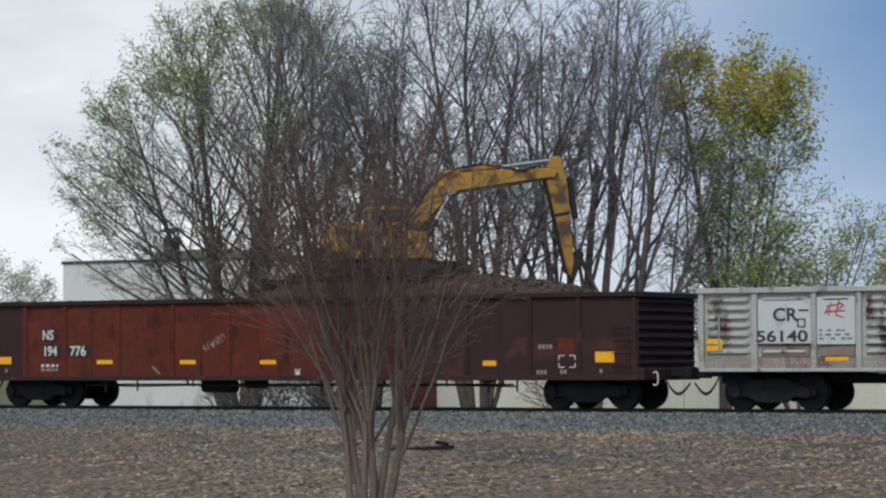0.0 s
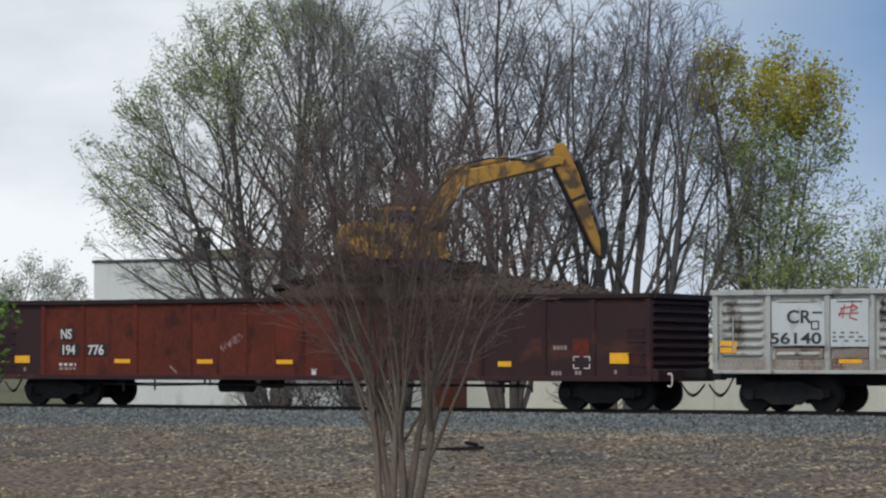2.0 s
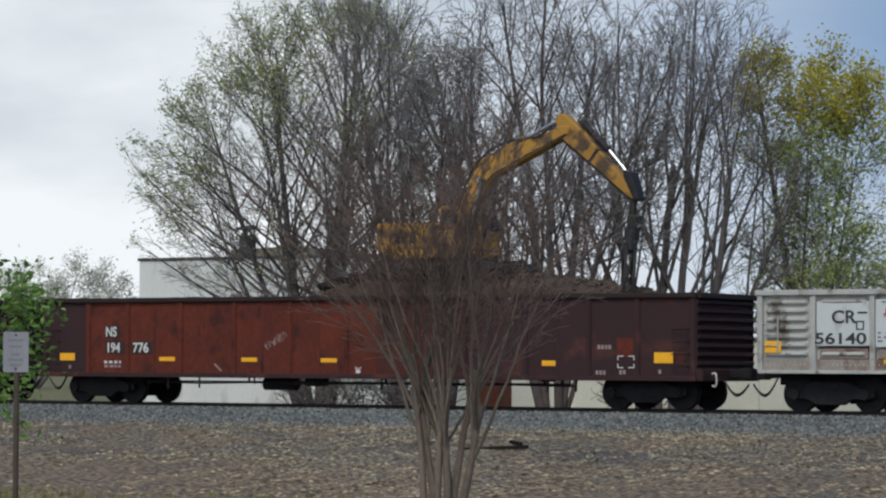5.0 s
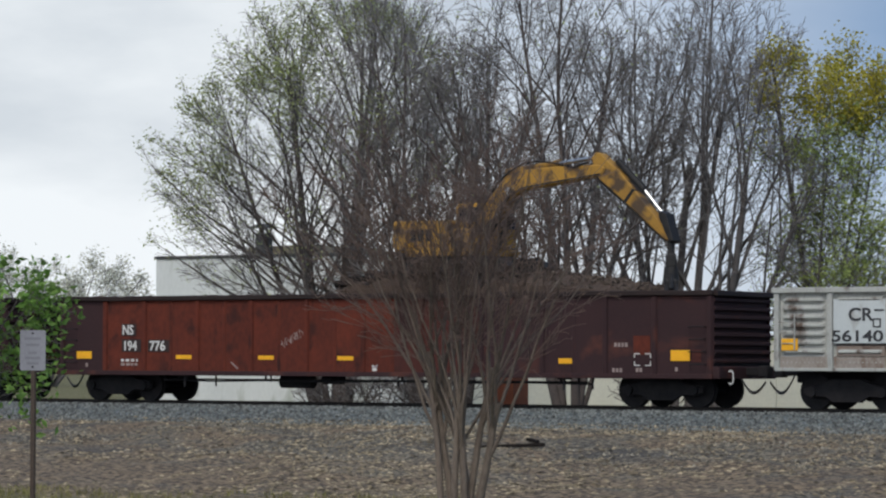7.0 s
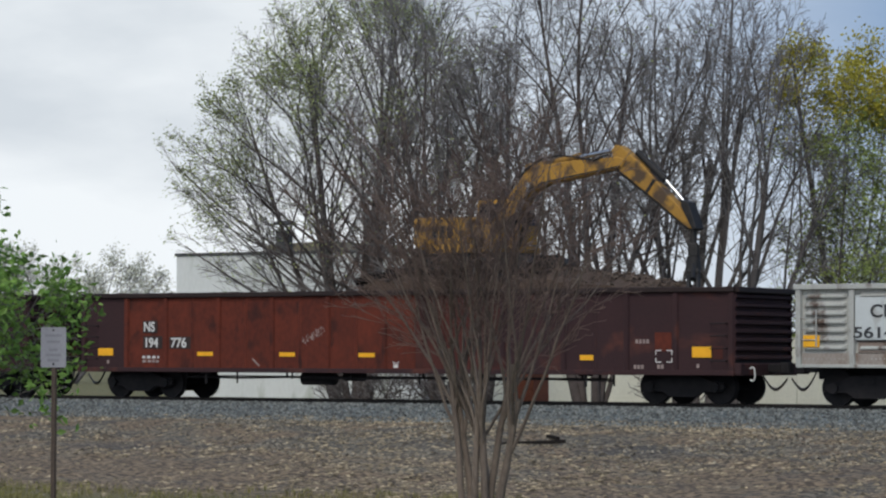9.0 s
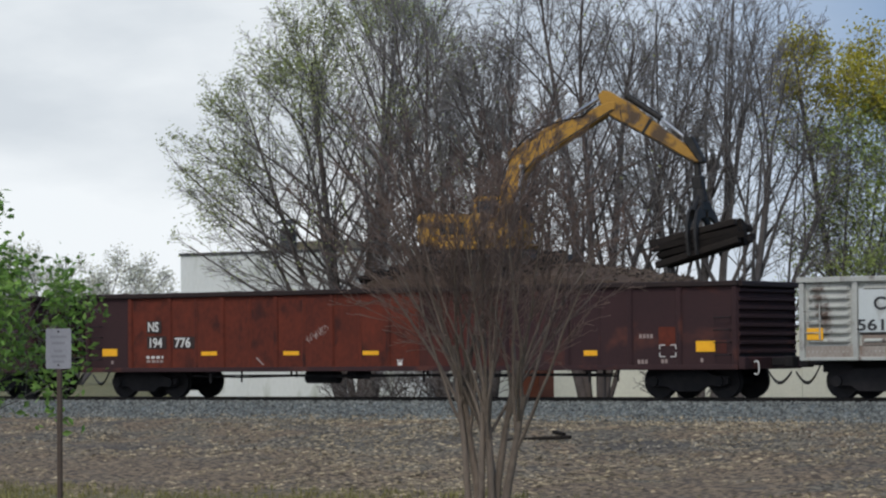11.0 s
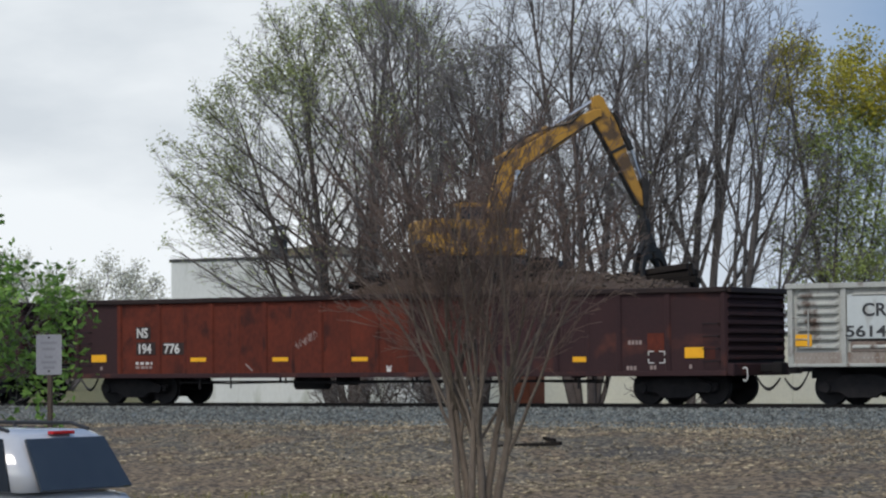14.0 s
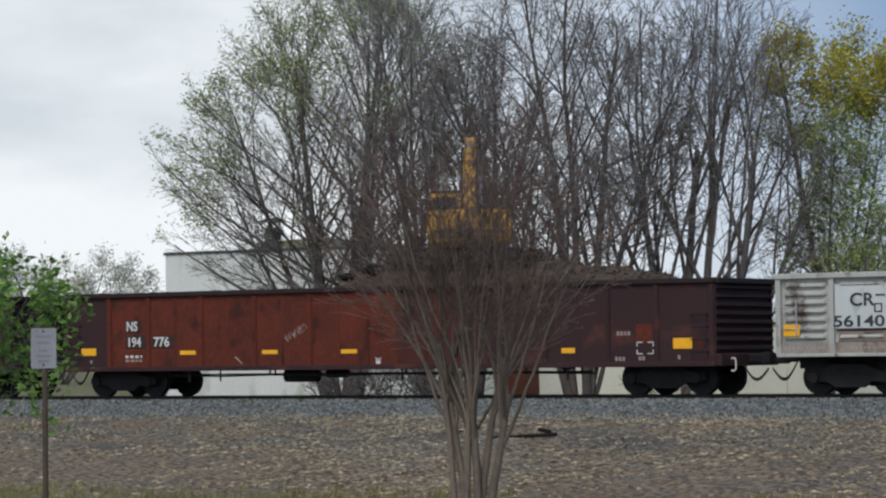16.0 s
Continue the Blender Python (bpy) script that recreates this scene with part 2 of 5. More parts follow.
SIGN_BACK = surface("dull aluminium sign", (0.24, 0.24, 0.26), (0.18, 0.18, 0.20), 3, 30, 0.6, 0.2, 0.03)
SIGN_BAR = surface("faded sign print", (0.17, 0.17, 0.19), (0.14, 0.14, 0.16), 3, 30, 0.6, 0, 0.0)
POST_STEEL = surface("brown channel steel", (0.085, 0.062, 0.048), (0.055, 0.042, 0.034), 3, 30, 0.8, 0.2, 0.15)
PAINT_RED = glossy("red car paint", (0.42, 0.012, 0.016), 0.25, 0, 1.0)
PAINT_SILVER = glossy("silver white car paint", (0.46, 0.49, 0.53), 0.25, 0.15, 1.0)
PAINT_WHITE = glossy("white car paint", (0.46, 0.465, 0.49), 0.25, 0, 1.0)
TRIM_BLACK = glossy("black plastic trim", (0.014, 0.014, 0.016), 0.5)
RUBBER = surface("tyre rubber", (0.018, 0.018, 0.018), (0.026, 0.026, 0.026), 3, 40, 0.85, 0, 0.1)
ALLOY = glossy("alloy wheel", (0.45, 0.46, 0.48), 0.35, 0.9)
LAMP_RED = glossy("red lamp lens", (0.45, 0.01, 0.01), 0.15)


def ground_material():
    """Grey ballast beside the rails, leaf-strewn gravel down the bank, thin grass at its foot."""
    m = bpy.data.materials.new("gravel bank and grass")
    m.use_nodes = True
    n, l = m.node_tree.nodes, m.node_tree.links
    bsdf = n["Principled BSDF"]
    co = n.new("ShaderNodeTexCoord")

    def tex(sc, detail=4.0):
        t = n.new("ShaderNodeTexNoise")
        t.inputs["Scale"].default_value, t.inputs["Detail"].default_value = sc, detail
        l.new(co.outputs["Object"], t.inputs["Vector"])
        return t.outputs["Fac"]

    def two(fac, a, b, p0=0.43, p1=0.60):
        r = n.new("ShaderNodeValToRGB")
        r.color_ramp.elements[0].position, r.color_ramp.elements[1].position = p0, p1
        r.color_ramp.elements[0].color, r.color_ramp.elements[1].color = (*a, 1), (*b, 1)
        l.new(fac, r.inputs["Fac"])
        return r.outputs["Color"]

    def mix(fac, a, b):
        x = n.new("ShaderNodeMixRGB")
        l.new(fac, x.inputs[0])
        l.new(a, x.inputs[1])
        l.new(b, x.inputs[2])
        return x.outputs["Color"]
    speck = tex(9.0, 6.0)
    ballast = two(speck, (0.056, 0.066, 0.067), (0.155, 0.174, 0.172))
    litter = two(speck, (0.052, 0.043, 0.031), (0.215, 0.182, 0.128))
    grass = two(tex(6.0, 5.0), (0.075, 0.080, 0.024), (0.19, 0.155, 0.065))
    patch = two(tex(0.30, 6.0), (0, 0, 0), (1, 1, 1), 0.44, 0.56)
    soil = two(speck, (0.064, 0.045, 0.028), (0.240, 0.172, 0.104))
    damp = two(speck, (0.038, 0.032, 0.026), (0.110, 0.094, 0.074))
    bank = mix(two(tex(0.42, 7.0), (0, 0, 0), (1, 1, 1), 0.47, 0.56), mix(patch, litter, mix(tex(1.2), damp, litter)), soil)
    bank = mix(two(tex(0.27, 7.0), (0, 0, 0), (1, 1, 1), 0.54, 0.64), bank, damp)
    sep = n.new("ShaderNodeSeparateXYZ")
    l.new(co.outputs["Object"], sep.inputs[0])

    def zone(lo, hi, wobble):
        a = n.new("ShaderNodeMath")
        a.operation, a.inputs[1].default_value = "MULTIPLY_ADD", wobble
        l.new(tex(0.5, 4.0), a.inputs[0])
        l.new(sep.outputs["Y"], a.inputs[2])
        mr = n.new("ShaderNodeMapRange")
        mr.inputs["From Min"].default_value, mr.inputs["From Max"].default_value = lo, hi
        l.new(a.outputs[0], mr.inputs["Value"])
        return mr.outputs["Result"]
    foot = mix(two(tex(0.6, 6.0), (0, 0, 0), (1, 1, 1), 0.36, 0.50), bank, soil)
    colour = mix(zone(-17.0, -10.5, 6.0), foot, bank)
    colour = mix(zone(-25.5, -22.5, 4.0), grass, colour)
    colour = mix(zone(-4.9, -3.0, 1.6), colour, ballast)
    far = mix(zone(6.0, 9.0, 1.0), colour, grass)
    l.new(far, bsdf.inputs["Base Color"])
    bsdf.inputs["Roughness"].default_value = 0.95
    b = n.new("ShaderNodeBump")
    b.inputs["Strength"].default_value, b.inputs["Distance"].default_value = 1.0, 0.07
    l.new(speck, b.inputs["Height"])
    l.new(b.outputs["Normal"], bsdf.inputs["Normal"])
    return m


GROUND = ground_material()


# ---- mesh helpers ----
def part(name, bm, material, parent=None, label=""):
    """Links a bmesh as one mesh object, under a thing or part where one is given."""
    me = bpy.data.meshes.new(name)
    bm.to_mesh(me)
    bm.free()
    return put(name, me, material, parent, label)


def put(name, me, material, parent=None, label=""):
    if material and not me.materials:
        me.materials.append(material)
    ob = new(name, me)
    ob.parent = parent
    if label:
        tagged(ob, label)
    return ob


def thing(name, label, category, m=None, group="", kind=""):
    e = new(name)
    e.empty_display_size = 0.2
    if m is not None:
        e.matrix_basis = m
    return tagged(e, label, category, group, kind)


def box(bm, x0, x1, y0, y1, z0, z1, bevel=0.0):
    """An axis-aligned block, its edges rounded by bevel."""
    made = bmesh.ops.create_cube(bm, size=1.0)["verts"]
    for v in made:
        v.co = Vector(((x0 + x1) / 2 + v.co.x * (x1 - x0), (y0 + y1) / 2 + v.co.y * (y1 - y0), (z0 + z1) / 2 + v.co.z * (z1 - z0)))
    if bevel:
        edges = list({e for v in made for e in v.link_edges})
        bmesh.ops.bevel(bm, geom=edges, offset=bevel, segments=1, affect="EDGES", profile=0.5)
    return bm


def slab(bm, outline, y0, y1, bevel=0.0):
    """A plate cut along an (x, z) outline and thick from y0 to y1."""
    a = [bm.verts.new((x, y0, z)) for x, z in outline]
    b = [bm.verts.new((x, y1, z)) for x, z in outline]
    faces = [bm.faces.new(a), bm.faces.new(b[::-1])]
    k = len(outline)
    for i in range(k):
        faces.append(bm.faces.new((a[i], b[i], b[(i + 1) % k], a[(i + 1) % k])))
    bmesh.ops.recalc_face_normals(bm, faces=faces)
    if bevel:
        rim = [e for e in faces[0].edges] + [e for e in faces[1].edges]
        bmesh.ops.bevel(bm, geom=rim, offset=bevel, segments=1, affect="EDGES", profile=0.5)
    return bm


def rod(bm, p, q, r0, r1=None, sides=10):
    """A round bar from p to q."""
    p, q = Vector(p), Vector(q)
    r1 = r0 if r1 is None else r1
    m = Matrix.Translation((p + q) / 2) @ (q - p).to_track_quat("Z", "Y").to_matrix().to_4x4()
    bmesh.ops.create_cone(bm, cap_ends=True, segments=sides, radius1=r0, radius2=r1, depth=(q - p).length, matrix=m)
    return bm


def hull(bm, rings):
    """A closed skin through rings of equal length."""
    rows = [[bm.verts.new(p) for p in ring] for ring in rings]
    k = len(rows[0])
    for a, b in zip(rows, rows[1:]):
        for i in range(k):
            bm.faces.new((a[i], a[(i + 1) % k], b[(i + 1) % k], b[i]))
    bm.faces.new(rows[0][::-1])
    bm.faces.new(rows[-1])
    bmesh.ops.recalc_face_normals(bm, faces=bm.faces[:])
    return bm


def lettering(name, text, size, m, material, parent, wide=1.0, thick=0.004):
    """Raised stencil letters as a mesh, in the x-z plane of the pose m."""
    cu = bpy.data.curves.new(name, "FONT")
    cu.body, cu.size, cu.extrude, cu.offset = text, size, thick, 0.020 * size
    tmp = bpy.data.objects.new(name, cu)
    me = bpy.data.meshes.new_from_object(tmp)
    bpy.data.objects.remove(tmp)
    me.transform(m @ pose(0, 0, 0, 90) @ Matrix.Diagonal((wide, 1, 1, 1)))
    return put(name, me, material, parent)


def fixed(bm):
    bmesh.ops.recalc_face_normals(bm, faces=bm.faces[:])
    return bm


# ---- ground ----
def ground_height(y):
    knots = ((-3000, -0.6), (-66, -0.60), (-52, -0.66), (-47, -1.17), (-26, -1.16), (-20, -0.98), (-12, -0.72), (-4.6, -0.43), (-2.7, -0.10), (-1.7, -0.085), (-1.35, -0.17), (1.35, -0.17), (1.7, -0.085), (2.7, -0.10),
             (4.6, -0.45), (12, -0.40), (3000, -0.2))
    for (a, za), (b, zb) in zip(knots, knots[1:]):
        if y <= b:
            return za + (zb - za) * (y - a) / (b - a)
    return knots[-1][1]


def lumps(x, y):
    """Hummocks and ruts of the bank."""
    if not (-26 < y < -5 and -40 < x < 60):
        return 0.0
    fade = min(1.0, (-5 - y) / 3, (y + 26) / 3)
    return fade * (0.15 * noise.noise((x * 0.22, y * 0.28, 0)) + 0.11 * noise.noise((x * 0.8, y * 0.7, 4)) + 0.05 * noise.noise((x * 2.1, y * 1.9, 9)))


def make_ground():
    def steps(near0, near1, step, far):
        inner = list(np.arange(near0, near1 + 1e-6, step))
        out, d, v = [], step, near0
        while v > -far:
            d *= 1.6
            v -= d
            out.append(v)
        up, d, v = [], step, near1
        while v < far:
            d *= 1.6
            v += d
            up.append(v)
        return out[::-1] + inner + up
    xs, ys = steps(-30, 46, 0.3, 2500), steps(-48, 14, 0.2, 2500)
    verts = []
    for y in ys:
        for x in xs:
            verts.append((x, y, ground_height(y) + lumps(x, y)))
    k = len(xs)
    faces = [(j * k + i, j * k + i + 1, (j + 1) * k + i + 1, (j + 1) * k + i) for j in range(len(ys) - 1) for i in range(k - 1)]
    me = bpy.data.meshes.new("ground")
    me.from_pydata(verts, [], faces)
    me.polygons.foreach_set("use_smooth", [True] * len(faces))
    tagged(put("ground", me, GROUND), "gravel and leaf litter bank with thin grass at its foot", "ground", kind="structure")


make_ground()


def make_road():
    bm = box(bmesh.new(), -600, 600, -46.6, -39.4, -1.30, -1.14)
    road = part("road", bm, ASPHALT)
    tagged(road, "worn grey asphalt two-lane road", "road", kind="structure")
    lane = part("drive", box(bmesh.new(), -600, 600, -58.5, -52.2, -0.9, -0.655), ASPHALT)
    tagged(lane, "worn grey asphalt drive", "road", kind="structure")
    for y in (-42.95, -43.15):
        part("centre_line", box(bmesh.new(), -600, 600, y - 0.05, y + 0.05, -1.142, -1.134), LINE_PAINT, road, "yellow painted line")


make_road()


def make_track():
    track = thing("railway_track", "dark steel rails on timber sleepers in grey ballast", "track", kind="structure")
    for y in (-0.755, 0.755):
        prof = [(-0.07, -0.17), (0.07, -0.17), (0.07, -0.155), (0.012, -0.14), (0.012, -0.045), (0.036, -0.035), (0.036, 0), (-0.036, 0),
                (-0.036, -0.035), (-0.012, -0.045), (-0.012, -0.14), (-0.07, -0.155)]
        bm = bmesh.new()
        hull(bm, [[(x, y + a, b) for a, b in prof] for x in (-150, 150)])
        part("rail", bm, RAIL, track)
    bm = box(bmesh.new(), -0.115, 0.115, -1.3, 1.3, -0.33, -0.155, 0.012)
    me = bpy.data.meshes.new("sleeper")
    bm.to_mesh(me)
    bm.free()
    me.materials.append(TIE_WOOD)
    for i in range(150):
        s = put("sleeper", me, None, track)
        s.matrix_basis = pose(-38 + i * 0.54, random.uniform(-0.04, 0.04), 0, 0, 0, random.uniform(-1.5, 1.5))


make_track()


# ---- the train ----
def make_bogie(parent, x, name="bogie"):
    """A two-axle freight truck: side frames with spring nests, bolster and turning wheelsets."""
    bogie = new(name)
    bogie.parent = parent
    bogie.matrix_basis = pose(x, 0, 0)
    for y in (-1.02, 1.02):
        bm = bmesh.new()
        outline = [(-1.12, 0.52), (-1.12, 0.36), (-0.95, 0.30), (-0.55, 0.30), (-0.36, 0.17), (0.36, 0.17), (0.55, 0.30), (0.95, 0.30),
                   (1.12, 0.36), (1.12, 0.52), (0.72, 0.58), (0.40, 0.72), (-0.40, 0.72), (-0.72, 0.58)]
        slab(bm, outline, y - 0.07, y + 0.07, 0.015)
        for s in (-0.89, 0.89):
            rod(bm, (s, y - 0.14, 0.42), (s, y + 0.14, 0.42), 0.13, sides=14)
        for i in range(5):
            rod(bm, (-0.26 + i * 0.13, y, 0.22), (-0.26 + i * 0.13, y, 0.52), 0.055, sides=8)
        part("side_frame", fixed(bm), CAST, bogie)
    part("bolster", box(bmesh.new(), -0.2, 0.2, -1.1, 1.1, 0.5, 0.70, 0.02), CAST, bogie)
    sets = []
    for s in (-0.89, 0.89):
        bm = bmesh.new()
        for y in (-0.755, 0.755):
            rod(bm, (0, y - 0.06, 0), (0, y + 0.06, 0), 0.42, sides=28)
            side = 1 if y < 0 else -1
            rod(bm, (0, y + side * 0.05, 0), (0, y + side * 0.09, 0), 0.445, sides=28)
        rod(bm, (0, -1.05, 0), (0, 1.05, 0), 0.08, sides=12)
        w = part("wheelset", fixed(bm), CAST, bogie)
        w.matrix_basis = pose(s, 0, 0.42)
        sets.append((w, s))
    return sets


def make_coupler(parent, x, sign):
    bm = box(bmesh.new(), min(x, x + sign * 0.62), max(x, x + sign * 0.62), -0.1, 0.1, 0.78, 0.98, 0.02)
    box(bm, min(x + sign * 0.45, x + sign * 0.70), max(x + sign * 0.45, x + sign * 0.70), -0.17, 0.15, 0.74, 1.02, 0.03)
    part("coupler", bm, CAST, parent)
    pts = [Vector((x + sign * 0.05, -0.35, 0.80)).lerp(Vector((x + sign * 0.72, -0.30, 0.62)), i / 8) - Vector((0, 0, 0.34 * math.sin(math.pi * i / 8)))
           for i in range(9)]
    cu = hull(bmesh.new(), [[p + Vector((0, 0.042 * math.cos(a), 0.042 * math.sin(a))) for a in (0, 1.57, 3.14, 4.71)] for p in pts])
    part("air_hose", cu, TRIM_BLACK, parent)


WHEELS = []


def make_gondola(x0, name, label, lettered):
    """A 65-foot mill gondola: 20.1 m of ribbed side, corrugated ends, top chord, floor and running gear."""
    car = thing(name, label, "freight car", pose(x0, 0, 0), "train of gondola cars")
    half, w, z0, z1, t = 10.04, 1.50, 0.72, 2.83, 0.05
    step = 0.8875
    lines = [-half, -8.45] + [step * (i - 8) for i in range(17)] + [8.45, half]

    def paint(x):
        """The red fades to a sooty maroon along the car."""
        if not lettered or x < -8.5 or x > 3.4:
            return OXIDE_DARK
        return OXIDE_MID if x > 0.9 else OXIDE
    sheets = {}
    for mtl in (OXIDE, OXIDE_MID, OXIDE_DARK):
        bm = box(bmesh.new(), -step / 2, step / 2, -t, 0, z0 + 0.04, z1 - 0.1)
        me = bpy.data.meshes.new("side_sheet")
        bm.to_mesh(me)
        bm.free()
        me.materials.append(mtl)
        sheets[mtl] = me
    for y, s in ((-w, 0), (w + t, 0)):
        for i, (a, b) in enumerate(zip(lines, lines[1:])):
            ob = put("side_sheet", sheets[paint((a + b) / 2)], None, car)
            ob.matrix_basis = pose((a + b) / 2, y + random.uniform(-0.006, 0.006), 0) @ Matrix.Diagonal(((b - a) / step, 1, 1, 1))
    # posts: pressed hat sections, deep ones alternating with shallow stiffeners
    for mtl in (OXIDE, OXIDE_MID, OXIDE_DARK):
        for deep in (True, False):
            d, a, b = (0.060, 0.085, 0.050) if deep else (0.026, 0.060, 0.030)
            bm = bmesh.new()
            hull(bm, [[(-a, 0, z), (a, 0, z), (b, -e, z), (-b, -e, z)] for z, e in ((z0 + 0.02, d * 0.7), (z0 + 0.35, d), (z1 - 0.1, d))])
            me = bpy.data.meshes.new("side_post")
            bm.to_mesh(me)
            bm.free()
            me.materials.append(mtl)
            for i, line in enumerate(lines):
                if paint(line) is not mtl or deep != (i in (0, 1, 19, 20) or i % 2 == 0):
                    continue
                x = min(max(line, -half + 0.09), half - 0.09)
                put("side_post", me, None, car).matrix_basis = pose(x, -w - t, 0)
                put("side_post", me, None, car).matrix_basis = pose(x, w + t, 0, 0, 0, 180)
    for y in (-w - t, w + t):
        s = -1 if y < 0 else 1
        bm = box(bmesh.new(), -half - 0.02, half + 0.02, min(y - s * 0.08, y + s * 0.10), max(y - s * 0.08, y + s * 0.10), z1 - 0.13, z1, 0.02)
        # dents along the chord
        bmesh.ops.subdivide_edges(bm, edges=[e for e in bm.edges if abs(e.verts[0].co.x - e.verts[1].co.x) > 5], cuts=60)
        for v in bm.verts:
            v.co.z += 0.022 * noise.noise((v.co.x * 0.8 + x0, s, 0)) + 0.010 * noise.noise((v.co.x * 3.1, s * 2, 1))
        part("top_chord", bm, RIM_STEEL, car, "blackened steel top chord")
        part("side_sill", box(bmesh.new(), -half, half, min(y - s * 0.02, y + s * 0.07), max(y - s * 0.02, y + s * 0.07), z0 - 0.02, z0 + 0.10, 0.012),
             OXIDE_DARK, car)
    part("floor", box(bmesh.new(), -half, half, -w, w, 0.95, 1.08), CAST, car)
    # centre sill and cross bearers
    bm = box(bmesh.new(), -half, half, -0.35, 0.35, 0.80, 0.95, 0.02)
    for x in (-5.2, -3.4, -1.7, 0, 1.7, 3.4, 5.2):
        slab(bm, [(x - 0.05, 0.95), (x - 0.05, 0.79), (x + 0.05, 0.79), (x + 0.05, 0.95)], -w, w)
    part("underframe", fixed(bm), CAST, car, "dark steel underframe")
    # brake cylinder, reservoir, pipe and levers hung below the floor
    bm = rod(bmesh.new(), (-3.0, -0.9, 0.55), (-2.0, -0.9, 0.55), 0.17, sides=14)
    rod(bm, (-1.7, -0.85, 0.62), (-1.1, -0.85, 0.62), 0.13, sides=14)
    for x in (-2.85, -2.15, -1.5, -1.25):
        rod(bm, (x, -0.88, 0.60), (x, -0.88, 0.97), 0.03, sides=6)
    rod(bm, (-6.6, -1.1, 0.60), (6.4, -1.1, 0.60), 0.022, sides=6)
    for x in (-6.3, -3.4, 0.9, 5.6, 6.1):
        rod(bm, (x, -1.1, 0.60), (x, -1.1, 0.97), 0.03, sides=6)
    part("brake_gear", fixed(bm), CAST, car, "dark brake reservoir and rods")
    # train line and hangers under the near sill
    bm = bmesh.new()
    stops = [-6.6, -4.9, -3.1, -1.2, 0.9, 2.8, 4.6, 6.6]
    for i, (a, b) in enumerate(zip(stops, stops[1:])):
        rod(bm, (a, -1.28, 0.58 - 0.03 * (i % 2)), (b, -1.28, 0.58 - 0.03 * ((i + 1) % 2)), 0.022, sides=6)
    for i, a in enumerate(stops):
        rod(bm, (a, -1.28, 0.97), (a, -1.28, 0.54 - 0.12 * (i % 3 == 1)), 0.024, sides=6)
    part("brake_pipe", bm, CAST, car, "thin dark train line on hangers")
    for sx in (-5.8, 5.9):
        part("step", fixed(slab(bmesh.new(), [(sx - 0.18, 0.80), (sx - 0.18, 0.66), (sx + 0.18, 0.66), (sx + 0.18, 0.80)], -1.5, -1.42)), CAST, car)
        bm = rod(bmesh.new(), (sx, -1.46, 0.40), (sx, -1.46, 0.70), 0.035, sides=6)
        part("step_bar", bm, CAST, car)
    # corrugated ends
    for s in (-1, 1):
        bm = bmesh.new()
        prof = [(0.0, z0 + 0.05)]
        n_rib = 9
        for i in range(n_rib):
            a = z0 + 0.10 + i * (z1 - z0 - 0.22) / n_rib
            h = (z1 - z0 - 0.22) / n_rib
            prof += [(0.0, a + 0.15 * h), (0.095, a + 0.34 * h), (0.095, a + 0.66 * h), (0.0, a + 0.85 * h)]
        prof += [(0.0, z1 - 0.1), (-0.06, z1 - 0.1), (-0.06, z0 + 0.05)]
        slab(bm, [(s * (half - 0.06 + a), b) for a, b in prof], -w - t + 0.03, w + t - 0.03)
        part("end_panel", fixed(bm), OXIDE_DARK, car, "corrugated dark maroon end")
        part("end_chord", box(bmesh.new(), min(s * (half - 0.08), s * (half + 0.12)), max(s * (half - 0.08), s * (half + 0.12)), -w - t - 0.02, w + t + 0.02,
                              z1 - 0.14, z1 - 0.004, 0.02), RIM_STEEL, car)
        part("end_sill", box(bmesh.new(), min(s * (half - 0.1), s * (half + 0.16)), max(s * (half - 0.1), s * (half + 0.16)), -w - t, w + t, 0.70, 1.0, 0.02), OXIDE_DARK, car)
        make_coupler(car, s * (half + 0.05), s)
        for zz in (1.05, 1.35, 1.65, 1.95):
            bm = rod(bmesh.new(), (s * (half - 0.60), -w - t - 0.14, zz), (s * (half - 0.20), -w - t - 0.14, zz), 0.014, sides=6)
            for d in (0.60, 0.20):
                rod(bm, (s * (half - d), -w - t - 0.14, zz), (s * (half - d), -w - t, zz), 0.014, sides=6)
            part("grab_iron", bm, CAST, car)
        WHEELS.extend(make_bogie(car, s * 8.38))
    if not lettered:
        return car
    yf = -w - t - 0.006
    # amber reflectors
    for x, z, a, b in ((-9.18, 1.24, 0.52, 0.20), (-5.77, 1.19, 0.52, 0.11), (-3.07, 1.18, 0.50, 0.11), (-0.55, 1.17, 0.50, 0.11),
                       (6.02, 1.12, 0.46, 0.13), (9.16, 1.26, 0.52, 0.26)):
        part("reflector", box(bmesh.new(), x - a / 2, x + a / 2, yf - 0.014, yf, z - b / 2, z + b / 2, 0.003), MARK_YELLOW, car, "amber reflector tape")
    # number patches and lettering
    for x, z, a, b in ((-7.64, 1.92, 0.50, 0.33), (-7.55, 1.50, 0.66, 0.34), (-6.62, 1.49, 0.72, 0.32)):
        part("number_patch", box(bmesh.new(), x - a / 2, x + a / 2, yf - 0.007, yf, z - b / 2, z + b / 2), PATCH_BLACK, car, "black painted patch")
    lettering("reporting_mark", "NS", 0.36, pose(-7.86, yf - 0.013, 1.80), LETTER_WHITE, car, 0.86)
    lettering("car_number", "194", 0.36, pose(-7.84, yf - 0.013, 1.37), LETTER_WHITE, car, 0.90)
    lettering("car_number", "776", 0.36, pose(-6.93, yf - 0.013, 1.37), LETTER_WHITE, car, 1.0)
    rng = random.Random(5)
